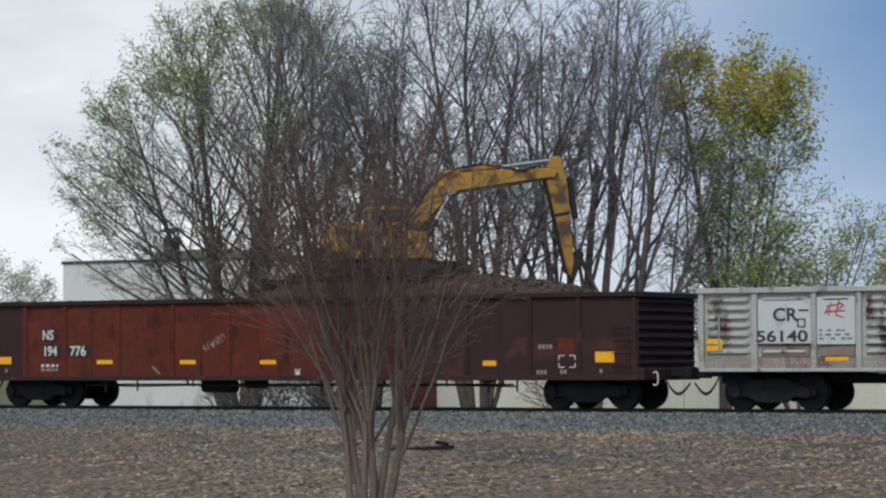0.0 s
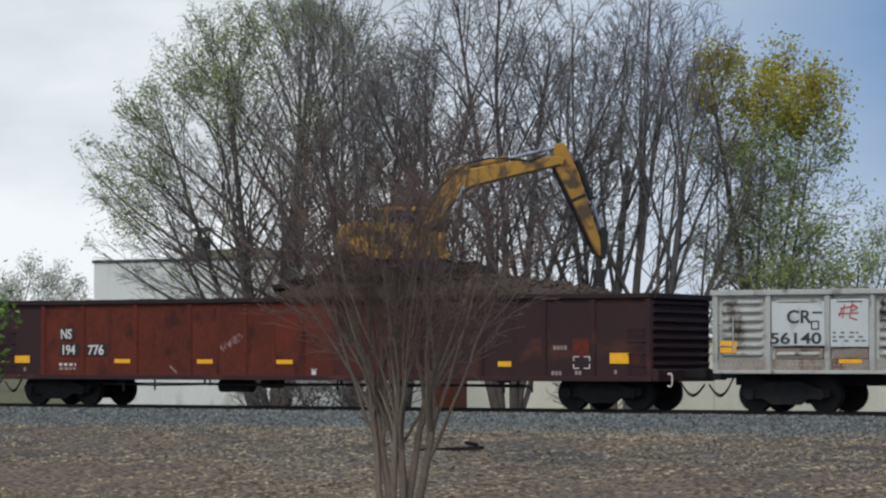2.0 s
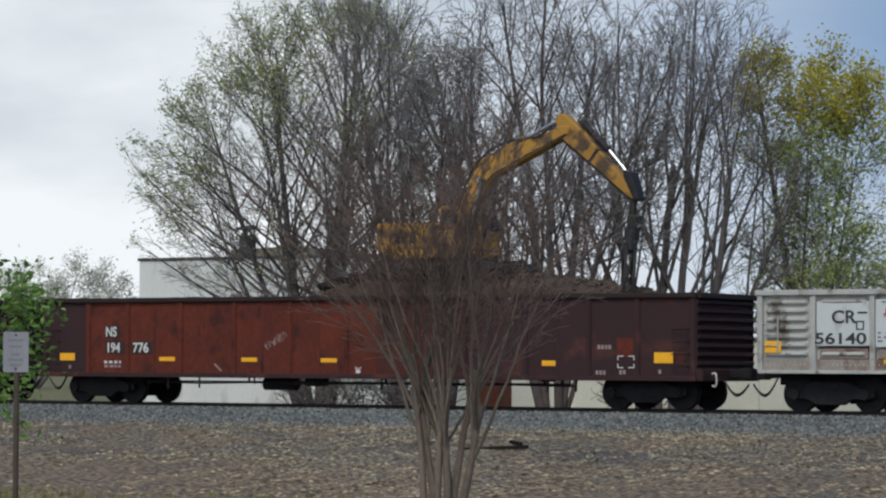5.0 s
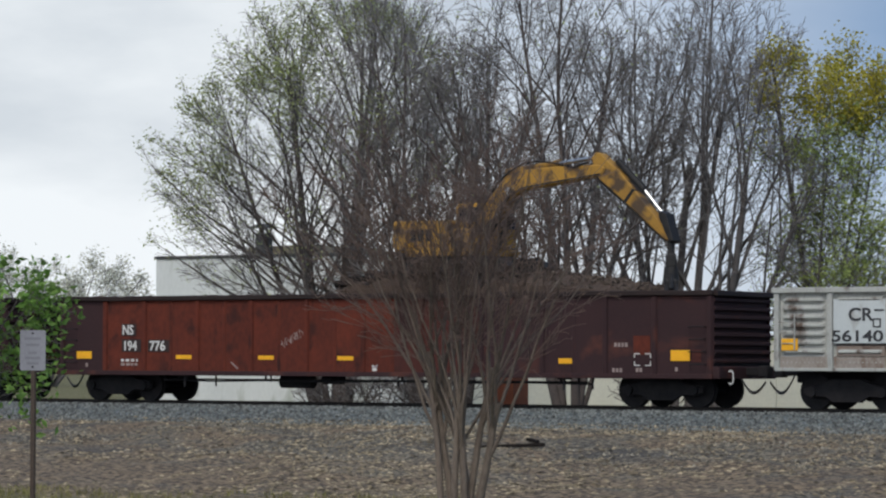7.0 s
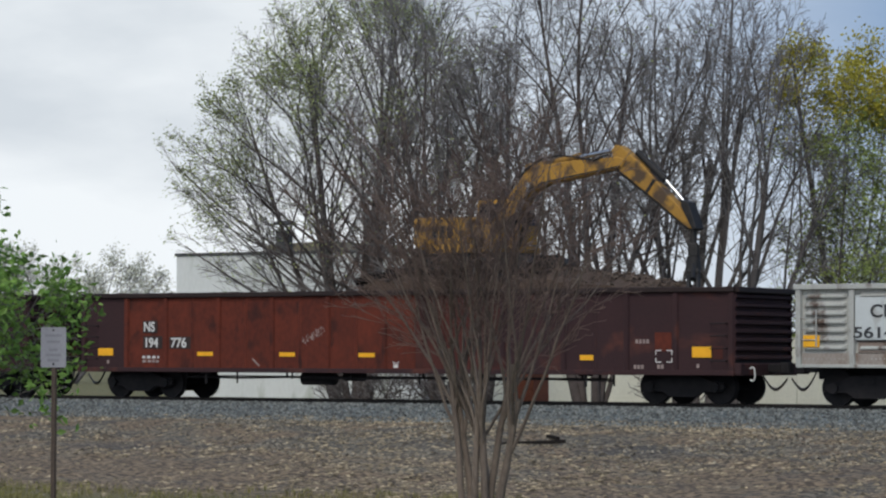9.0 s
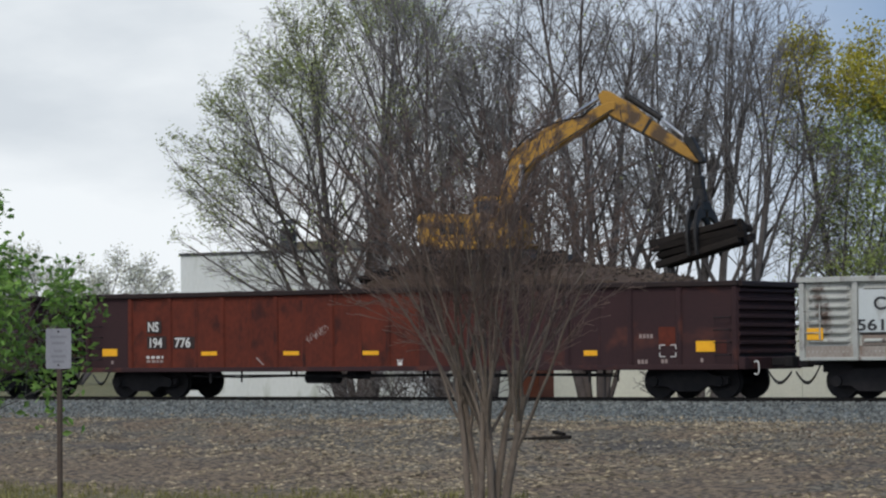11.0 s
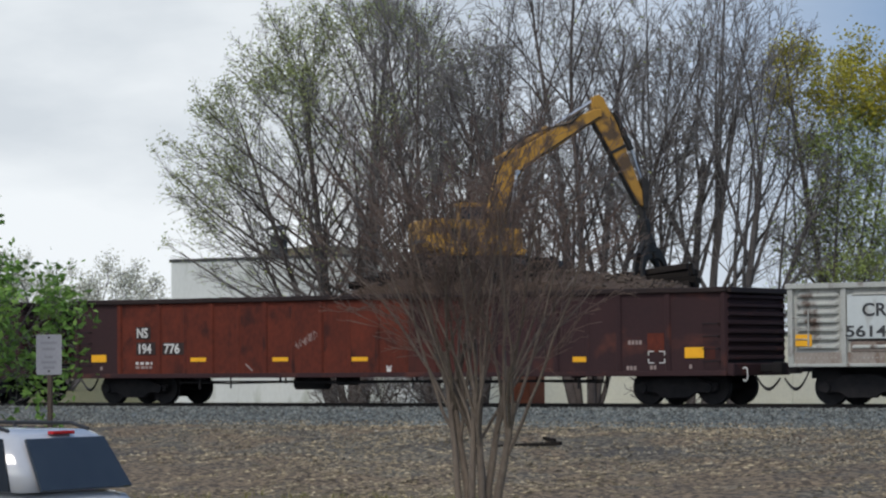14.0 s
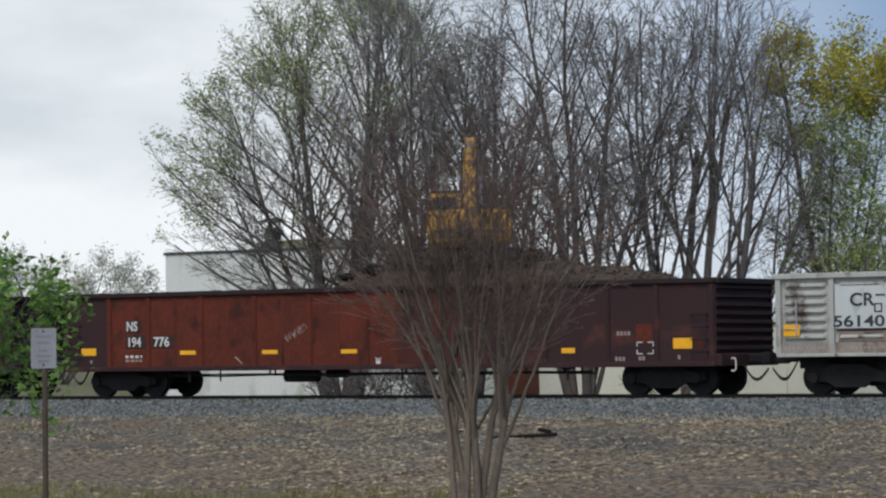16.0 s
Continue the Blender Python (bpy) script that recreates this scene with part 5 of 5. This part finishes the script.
# leafy young tree beside the sign
make_tree("tree", "small roadside tree in glossy green leaf", (15.56, -36.4, -1.17),
          [(0, 0, (0.05, 0, 1), 4.3, 0.06), (0.0, 0.05, (0.28, 0.1, 1), 4.3, 0.045), (0.05, 0, (0.55, -0.1, 1), 4.2, 0.04), (0.05, 0, (0.85, 0.15, 1), 3.8, 0.035), (0.05, 0, (1.2, -0.15, 1), 3.4, 0.03), (-0.05, 0, (-0.3, 0, 1), 3.2, 0.045), (0, -0.05, (0.1, -0.4, 1), 3.0, 0.04)],
          [(10, 0.42, 44, 0.05, 0.0), (6, 0.5, 44, 0.09, -0.01), (4, 0.5, 46, 0.12, -0.01), (0, 0, 0, 0.12, -0.02),
           lambda p: ((p.x - 0.70) / 2.15) ** 2 + (p.y / 1.8) ** 2 + ((p.z - 2.24) / 1.34) ** 2 < 1 or p.z < 1.3 and abs(p.x) < 1.1],
          BARK_GREY, 81, LEAF_NEAR, 0.060, 1.0, lambda p: (0.25 + 0.75 * clumps(1.4, -0.1)(p)) if p.z > 0.9 else 0.0, jitter=0.10, min_r=0.004, per_tip=3, low=0.5)


# ---- roadside sign ----
def make_sign():
    s = thing("road_sign", "weathered grey parking sign on a brown channel post", "sign", pose(20.12, -38.3, -1.17, 0, 0, 20))
    bm = bmesh.new()
    o = [(-0.035, 0), (-0.02, -0.025), (0.02, -0.025), (0.035, 0), (0.02, 0.004), (-0.02, 0.004)]
    hull(bm, [[(x, y, z) for x, y in o] for z in (-0.3, 2.62)])
    part("post", bm, POST_STEEL, s)
    plate = part("plate", slab(bmesh.new(), [(-0.14, 2.16), (0.14, 2.16), (0.152, 2.175), (0.152, 2.60), (0.14, 2.615), (-0.14, 2.615), (-0.152, 2.60), (-0.152, 2.175)], -0.032, -0.028), SIGN_BACK, s, "dull grey metal plate")
    for z, a in ((2.52, 0.10), (2.45, 0.08), (2.36, 0.05), (2.30, 0.09), (2.24, 0.07)):
        part("print_bar", box(bmesh.new(), -a, a, -0.0345, -0.0325, z - 0.013, z + 0.013), SIGN_BAR, plate)
    for z in (2.20, 2.58):
        part("bolt", rod(bmesh.new(), (0, -0.042, z), (0, -0.03, z), 0.012, sides=6), CAST, plate)


make_sign()


# ---- traffic ----
def wheel_part(parent, x, y, r=0.34):
    bm = rod(bmesh.new(), (0, -0.11, 0), (0, 0.11, 0), r, sides=24)
    w = part("wheel", bm, RUBBER, parent)
    w.matrix_basis = pose(x, y, r)
    bm = rod(bmesh.new(), (0, -0.118, 0), (0, 0.118, 0), r * 0.62, sides=16)
    part("rim", bm, ALLOY, w)
    return w


def shell(rings, material, name, parent, label="", levels=1, crease=()):
    """A smooth skin through cross-sections given as half outlines (y, z) at stations x."""
    bm = bmesh.new()
    full = []
    for x, half_ring in rings:
        ring = [(x + dx, y, z) for dx, y, z in half_ring] + [(x + dx, -y, z) for dx, y, z in reversed(half_ring)]
        full.append(ring)
    hull(bm, full)
    for f in bm.faces:
        f.smooth = True
    ob = part(name, bm, material, parent, label)
    mod = ob.modifiers.new("smooth", "SUBSURF")
    mod.levels = mod.render_levels = levels
    return ob


def cabin(parent, material, z0, z1, base, top, w0, w1, name="cabin", label="", arch=0.0):
    """A greenhouse tapering from its base to its roof. base, top: front and rear x; front is +x."""
    (f0, r0), (f1, r1) = base, top
    bm = bmesh.new()
    rings = []
    for u, bulge in ((0, 0), (0.5, 0.03), (0.88, 0.02), (1.0, -0.07)):
        f, r, w, z = f0 + (f1 - f0) * u, r0 + (r1 - r0) * u, w0 + (w1 - w0) * u + bulge, z0 + (z1 - z0) * u
        if u == 1.0:
            f, r = f - 0.10, r + 0.08
        dip = arch if u == 1.0 else 0.0
        ring = [(f, -w * 0.78, z), (f - 0.10, -w, z), ((f + r) / 2, -w - 0.015, z + (0.025 if u == 1 else 0)), (r + 0.08, -w, z), (r, -w * 0.78, z),
                      (r - 0.02, 0, z), (r, w * 0.78, z), (r + 0.08, w, z), ((f + r) / 2, w + 0.015, z + (0.025 if u == 1 else 0)), (f - 0.10, w, z), (f, w * 0.78, z), (f + 0.05, 0, z + (0.02 if u == 1 else 0))]
        rings.append([(x, y, h - dip * (abs(2 * x - f - r) / (f - r)) ** 2) for x, y, h in ring])
    hull(bm, rings)
    for centre in bmesh.ops.poke(bm, faces=[f for f in bm.faces if len(f.verts) > 4])["verts"]:
        centre.co.z = z0 if centre.co.z < (z0 + z1) / 2 else z1 + 0.03
    for f in bm.faces:
        f.smooth = True
    return part(name, bm, material, parent, label)


def pane_on(parent, quad, name="window", push=0.012, glass=None):
    """A dark pane through four points, slightly proud of the skin."""
    q = [Vector(p) for p in quad]
    n = (q[1] - q[0]).cross(q[3] - q[0]).normalized()
    bm = bmesh.new()
    hull(bm, [[p - n * 0.01 for p in q], [p + n * push for p in q]])
    return part(name, bm, glass or GLASS_DARK, parent)


def side_panes(parent, z0, z1, base, top, w0, w1, cuts, lo=0.08, hi=0.84):
    """Side windows between cuts (fractions from front to rear), on both sides."""
    (f0, r0), (f1, r1) = base, top

    def at(s, u, side):
        f, r, w = f0 + (f1 - f0) * u, r0 + (r1 - r0) * u, w0 + (w1 - w0) * u + 0.032
        return (f - 0.06 + (r - f + 0.12) * s, side * w, z0 + (z1 - z0) * u)
    for a, b in cuts:
        for side in (-1, 1):
            q = [at(a, lo, side), at(b, lo, side), at(b, hi, side), at(a, hi, side)]
            pane_on(parent, q if side > 0 else q[::-1], "side_window", 0.014)


def end_pane(parent, z0, z1, x0, x1, w0, w1, sign, name, lo=0.06, hi=0.88):
    def at(u, s):
        return (x0 + (x1 - x0) * u + sign * 0.035, s * (w0 + (w1 - w0) * u) * 0.84, z0 + (z1 - z0) * u)
    q = [at(lo, -1), at(lo, 1), at(hi, 1), at(hi, -1)]
    pane_on(parent, q if sign > 0 else q[::-1], name, 0.02, GLASS_SKY)


def lower_body(parent, material, length, width, z0, z1, nose, tail, label=""):
    """The body below the windows: rounded nose and tail, slight tumblehome."""
    h, w = length / 2, width / 2
    st = []
    for x, zz, ww in ((h, nose - 0.10, 0.72), (h - 0.12, nose, 0.90), (h - 0.9, z1 - 0.03, 1.0), (0.2, z1, 1.0), (-h + 0.7, z1, 1.0), (-h + 0.10, tail, 0.94), (-h, tail - 0.12, 0.80)):
        st.append((x, [(0, w * ww * 0.80, z0), (0, w * ww * 0.98, z0 + 0.10), (0, w * ww, (z0 + zz) / 2), (0, w * ww * 0.97, zz - 0.06), (0, w * ww * 0.86, zz)]))
    return shell(st[::-1], material, "body", parent, label, 1)


def make_sedan():
    car = thing("car", "silver white saloon car driving along the road", "car")
    body = lower_body(car, PAINT_SILVER, 4.7, 1.80, 0.25, 0.98, 0.78, 0.95)
    base, top = (1.62, -1.72), (0.52, -1.10)
    cab = cabin(body, PAINT_SILVER, 0.95, 1.40, base, top, 0.80, 0.62, "cabin", "", 0.035)
    side_panes(cab, 0.95, 1.43, base, top, 0.80, 0.62, ((0.24, 0.50), (0.54, 0.80)), 0.06, 0.77)
    end_pane(cab, 0.95, 1.43, base[0], top[0], 0.80, 0.62, 1, "windscreen", 0.06, 0.66)
    end_pane(cab, 0.95, 1.43, base[1], top[1], 0.80, 0.62, -1, "rear_window", 0.06, 0.70)
    for x in (1.42, -1.38):
        for y in (-0.80, 0.80):
            wheel_part(car, x, y, 0.32)
    for y in (-0.95, 0.95):
        part("wing_mirror", box(bmesh.new(), 0.85, 1.0, y - 0.1, y + 0.1, 0.98, 1.10, 0.03), PAINT_SILVER, body)
    return car


def make_pickup():
    car = thing("pickup_truck", "bright red crew-cab pickup truck with chrome handles", "pickup truck")
    body = lower_body(car, PAINT_RED, 5.7, 1.98, 0.38, 1.25, 1.15, 1.27)
    # bed: walls, liner and tailgate
    base, top = (1.50, -0.46), (0.62, -0.30)
    cab = cabin(body, PAINT_RED, 1.22, 1.88, base, top, 0.92, 0.74, "cab")
    side_panes(cab, 1.22, 1.88, base, top, 0.92, 0.74, ((0.20, 0.52), (0.57, 0.86)), 0.10, 0.84)
    end_pane(cab, 1.22, 1.88, base[0], top[0], 0.92, 0.74, 1, "windscreen")
    end_pane(cab, 1.22, 1.88, base[1], top[1], 0.92, 0.74, -1, "rear_window", 0.04, 0.86)
    for y in (-0.97, 0.87):
        part("bed_rail", box(bmesh.new(), -2.78, -0.50, y, y + 0.10, 1.23, 1.29, 0.015), PAINT_RED, body)
    part("bed_liner", box(bmesh.new(), -2.74, -0.52, -0.865, 0.865, 1.10, 1.268, 0.01), TRIM_BLACK, body)
    gate = part("tailgate", box(bmesh.new(), -2.90, -2.795, -0.90, 0.90, 0.62, 1.262, 0.02), PAINT_RED, body)
    part("gate_cap", box(bmesh.new(), -2.91, -2.78, -0.89, 0.89, 1.264, 1.295, 0.008), TRIM_BLACK, gate)
    part("gate_handle", box(bmesh.new(), -2.935, -2.903, -0.14, 0.14, 1.06, 1.19, 0.015), ALLOY, gate, "chrome tailgate handle")
    part("emblem", box(bmesh.new(), -2.2, -1.98, 0.992, 1.006, 1.02, 1.10), ALLOY, body, "plain chrome badge")
    for y in (-0.96, 0.96):
        part("tail_lamp", box(bmesh.new(), -2.90, -2.72, y - 0.05, y + 0.05, 0.80, 1.16, 0.02), LAMP_RED, body)
    for x in (0.33, -0.33, 0.95):
        for y in (-1.0, 1.0):
            part("door_handle", box(bmesh.new(), x - 0.12, x + 0.12, y - 0.02, y + 0.02, 1.04, 1.09, 0.012), ALLOY, body, "chrome door handle")
    part("third_brake_lamp", box(bmesh.new(), -0.36, -0.28, -0.16, 0.16, 1.855, 1.895, 0.01), LAMP_RED, cab)
    for x in (1.85, -1.75):
        for y in (-0.86, 0.86):
            wheel_part(car, x, y, 0.39)
    return car


def make_suv():
    car = thing("suv", "white estate-bodied SUV with black roof rails", "car")
    body = lower_body(car, PAINT_WHITE, 4.6, 1.84, 0.32, 1.01, 0.88, 0.98)
    base, top = (1.52, -2.20), (0.50, -1.86)
    cab = cabin(body, PAINT_WHITE, 0.99, 1.585, base, top, 0.84, 0.70, "cabin")
    for (b0, b1), (t0, t1) in (((1.26, 0.06), (0.46, -0.06)), ((-0.05, -0.80), (-0.17, -0.80)), ((-0.92, -1.98), (-0.92, -1.78))):
        for side in (-1, 1):
            q = [(b0, side * 0.872, 1.0), (b1, side * 0.872, 1.0), (t1, side * 0.752, 1.515), (t0, side * 0.752, 1.515)]
            pane_on(cab, q if side > 0 else q[::-1], "side_window", 0.014)
    end_pane(cab, 0.99, 1.585, base[0], top[0], 0.84, 0.70, 1, "windscreen")
    end_pane(cab, 0.99, 1.585, base[1], top[1], 0.84, 0.70, -1, "rear_window", 0.02, 0.86)
    for y in (-0.62, 0.62):
        rail = rod(bmesh.new(), (-0.05, y, 1.645), (-1.5, y, 1.645), 0.020, sides=8)
        rod(rail, (0.22, y, 1.60), (-0.05, y, 1.645), 0.020, sides=8)
        rod(rail, (-1.5, y, 1.645), (-1.74, y, 1.585), 0.020, sides=8)
        rod(rail, (-0.75, y, 1.58), (-0.75, y, 1.645), 0.022, sides=6)
        part("roof_rail", rail, TRIM_BLACK, cab, "black roof rail")
    part("third_brake_lamp", box(bmesh.new(), -1.94, -1.86, -0.17, 0.17, 1.545, 1.58, 0.008), LAMP_RED, cab)
    for y in (-0.97, 0.97):
        part("wing_mirror", box(bmesh.new(), 0.86, 1.00, y - 0.09, y + 0.09, 0.99, 1.12, 0.03), TRIM_BLACK, body)
    for x in (1.35, -1.35):
        for y in (-0.80, 0.80):
            wheel_part(car, x, y, 0.36)
    return car


SEDAN, PICKUP, SUV = make_sedan(), make_pickup(), make_suv()


# ---- bank details ----
def scatter(name, label, category, count, size, material, seed, area, flat, sides=4, patchy=0):
    """Many small angular pieces lying on the ground, one object."""
    rng = random.Random(seed)
    verts, faces = [], []
    x0, x1, y0, y1 = area
    for i in range(count):
        x = rng.uniform(x0, x1)
        y = y1 - (y1 - y0) * rng.random() ** 1.15
        if patchy and noise.noise((x * 0.22, y * 0.34, patchy)) + 0.5 * noise.noise((x * 0.7, y * 0.9, patchy)) < rng.uniform(-0.45, 0.30):
            continue
        # the west of the bank is trodden bare in places
        if patchy and x < 9 - 0.9 * (y + 20) and noise.noise((x * 0.4, y * 0.6, 31)) < rng.uniform(-0.35, 0.45):
            continue
        z = ground_height(y) + lumps(x, y)
        s = size * rng.uniform(0.5, 1.5)
        turn = rng.uniform(0, 6.28)
        k = len(verts)
        for j in range(sides):
            a = turn + 6.283 * j / sides
            e = s * rng.uniform(0.7, 1.2)
            verts.append((x + e * math.cos(a), y + e * math.sin(a) * rng.uniform(0.6, 1), z + s * flat * rng.uniform(-0.3, 0.3)))
        verts.append((x + rng.uniform(-0.3, 0.3) * s, y, z + s * flat * rng.uniform(0.7, 1.2)))
        for j in range(sides):
            faces.append((k + j, k + (j + 1) % sides, k + sides))
    me = bpy.data.meshes.new(name)
    me.from_pydata(verts, [], faces)
    tagged(put(name, me, material), label, category, kind="stuff")


def tufts(name, label, count, seed, area):
    """Thin grass blades standing on the ground, one object."""
    rng = random.Random(seed)
    verts, faces = [], []
    x0, x1, y0, y1 = area
    while count > 0:
        x, y = rng.uniform(x0, x1), y0 + (y1 - y0) * rng.random() ** 1.6
        if noise.noise((x * 0.35, y * 0.5, 11)) < rng.uniform(-0.35, 0.35):
            continue
        z = ground_height(y) + lumps(x, y) - 0.01
        for _ in range(6):
            a, h, w = rng.uniform(0, 6.28), rng.uniform(0.05, 0.16), rng.uniform(0.006, 0.014)
            px, py = x + rng.gauss(0, 0.06), y + rng.gauss(0, 0.06)
            k = len(verts)
            verts += [(px - w * math.sin(a), py + w * math.cos(a), z), (px + w * math.sin(a), py - w * math.cos(a), z),
                      (px + 0.5 * h * math.cos(a), py + 0.5 * h * math.sin(a), z + h)]
            faces.append((k, k + 1, k + 2))
        count -= 1
    me = bpy.data.meshes.new(name)
    me.from_pydata(verts, [], faces)
    tagged(put(name, me, GRASS), label, "grass", kind="stuff")


scatter("ballast_stones", "grey crushed granite ballast along the rails", "gravel", 30000, 0.042, STONE, 6, (-24, 34, -5.2, -1.45), 0.9)
scatter("bank_stones", "scattered grey gravel on the bank", "gravel", 15000, 0.045, BANK_STONE, 7, (-18, 36, -16.5, -5), 0.9, patchy=5)
scatter("leaf_litter", "dry brown leaves and stalks on the bank", "litter", 60000, 0.066, LITTER, 8, (-18, 36, -27, -4.2), 0.35, 3, patchy=19)
tufts("grass_tufts", "thin green and straw-coloured grass at the foot of the bank", 7000, 14, (2, 38, -34, -24.5))


def make_plank():
    bm = box(bmesh.new(), -0.75, 0.75, -0.06, 0.06, 0.0, 0.08, 0.012)
    p = part("old_timber", bm, TIE_WOOD)
    p.matrix_basis = pose(10.2, -11.2, ground_height(-11.2) + lumps(10.2, -11.2) + 0.02, 0, -3, 10)
    tagged(p, "dark weathered timber lying on the gravel bank", "timber")
    bm = box(bmesh.new(), -0.22, 0.22, -0.05, 0.05, 0.0, 0.07, 0.012)
    q = part("old_timber", bm, TIE_WOOD)
    q.matrix_basis = pose(9.9, -9.8, ground_height(-9.8) + lumps(9.9, -9.8) + 0.01, 0, 5, -30)
    tagged(q, "short dark timber offcut on the gravel bank", "timber")


make_plank()


# ---- what moves ----
# time; slew, boom chord and stick angles, swing and spin of the grapple, in degrees
ARM = [(0, 40.00, 23.50, -79.70, 0.00, 60.00), (0.5, 44.00, 7.80, -88.20, 0.00, 60.00), (1, 46.00, 12.30, -86.10, 0.00, 60.00), (1.5, 46.00, 20.10, -75.00, 0.00, 70.00), (2, 43.00, 29.00, -66.00, 0.00, 85.00), (2.5, 28.00, 41.50, -53.00, -12.00, 95.00), (3, 7.00, 49.00, -44.30, -8.00, 25.00), (3.5, -1.70, 48.40, -39.70, -6.00, 85.00), (4, -5.00, 46.40, -39.00, 8.00, 125.00), (6.5, -5.20, 22.90, -41.60, 0.00, 125.00), (7.5, -7.00, 20.70, -39.20, 0.00, 125.00), (8.5, -6.10, 21.30, -37.60, 0.00, 125.00), (9, -6.00, 22.70, -38.20, 0.00, 122.00), (11.5, 20.00, 49.30, -30.90, -5.00, 75.00), (12, 25.00, 51.10, -30.80, -6.00, 70.00), (12.5, 27.00, 49.90, -33.20, -10.00, 68.00), (13, 31.00, 48.70, -41.40, -8.00, 64.00), (13.5, 40.00, 47.50, -51.00, -10.00, 55.00), (14, 47.00, 47.40, -63.20, -8.00, 48.00), (14.5, 63.70, 43.40, -77.90, 0.00, 40.00), (15, 90.10, 36.10, -79.80, 0.00, 30.00), (15.5, 106.90, 36.50, -76.00, 0.00, 20.00), (16, 121.50, 30.10, -74.00, 0.00, 10.00)]
# time; place, tilt and heading of the bundle
TIES = [(0, 8.49, -0.66, 2.45, 0.00, 3.00), (5, 8.49, -0.66, 2.45, 0.00, 3.00), (9, 8.49, -0.66, 2.45, 0.00, 3.00), (11.5, 7.33, 1.87, 4.19, -14.00, 2.00), (12, 7.09, 2.28, 4.28, -5.00, 4.00), (12.5, 7.15, 2.52, 4.15, -4.00, 5.00), (13, 6.74, 2.74, 3.78, -8.00, 6.00), (13.5, 6.11, 3.32, 3.43, -11.00, 8.00), (14, 5.30, 3.38, 3.12, -8.00, 12.00), (14.5, 3.87, 3.52, 2.66, -2.00, 28.00), (15, 2.08, 4.21, 2.20, -2.00, 52.00), (15.5, 0.76, 4.17, 2.26, -2.00, 68.00), (16, -0.48, 4.02, 1.87, -2.00, 82.00)]


def motions():
    for ob in (RED_CAR, BACK_CAR, WHITE_CAR, LOAD, EXCAVATOR):
        home = ob.matrix_basis.translation.copy()
        walk(ob, [(t, pose(home.x + d, home.y, home.z)) for t, d in CREEP])
    for ob, s in WHEELS:
        walk(ob, [(t, pose(s, 0, 0.42, 0, math.degrees(d / 0.42), 0)) for t, d in CREEP])
    up, boom, stick, grab, ties = [], [], [], [], []
    ram_rows = [([], []) for _ in RAMS]
    for t, a, b, c, swing, spin in ARM:
        turn = pose(0, 0, 0, 0, 0, a)
        up.append((t, pose(0, 0, 3.79, 0, 0, a)))
        boom.append((t, turn @ pose(FOOT_R, 0, FOOT_Z, 0, -b, 0)))
        nose = Vector((FOOT_R + BOOM * math.cos(radians(b)), 0, FOOT_Z + BOOM * math.sin(radians(b))))
        stick.append((t, turn @ pose(*nose, 0, -c, 0)))
        tip = nose + Vector((STICK * math.cos(radians(c)), 0, STICK * math.sin(radians(c))))
        lug = Vector((FOOT_R, 0, FOOT_Z)) + Matrix.Rotation(-radians(b), 3, "Y") @ Vector((1.74, 0, 1.14))
        lever = nose + Matrix.Rotation(-radians(c), 3, "Y") @ Vector((-0.36, 0, 0.17))
        knee = Vector((FOOT_R, 0, FOOT_Z)) + Matrix.Rotation(-radians(b), 3, "Y") @ Vector((1.75, 0, 0.62))
        for (barrel, bar, y), rows in zip(RAMS, ram_rows):
            p, q = (lug, lever) if y == 0 else (Vector((0.62, 0, 3.88)), knee)
            rise = math.degrees(math.atan2(q.z - p.z, q.x - p.x))
            rows[0].append((t, turn @ pose(p.x, y, p.z, 0, -rise, 0)))
            rows[1].append((t, turn @ pose(q.x, y, q.z, 0, 180 - rise, 0)))
        grab.append((t, turn @ pose(*tip, 0, swing, 0) @ pose(0, 0, 0, 0, 0, spin)))
    walk(UPPER, up)
    walk(BOOM_PART, boom)
    walk(STICK_PART, stick)
    walk(GRAPPLE, grab)
    for (barrel, bar, _), (a, b) in zip(RAMS, ram_rows):
        walk(barrel, a)
        walk(bar, b)
    for t, x, y, z, tilt, head in TIES:
        ties.append((t, pose(x, y, z, 0, tilt, head)))
    walk(BUNDLE, ties)
    # traffic: steady speeds along the road
    for ob, t0, x0, y, speed, turn in ((SEDAN, 2.6, 35.33, -55.1, 11.1, 0), (PICKUP, 6.3, 24.0, -41.0, -11.1, 180), (SUV, 13.5, 27.55, -41.0, -13.8, 180)):
        walk(ob, [(t, pose(x0 + speed * (t - t0), y, -0.655 if ob is SEDAN else -1.14, 0, 0, turn)) for t in range(0, 17)])


motions()
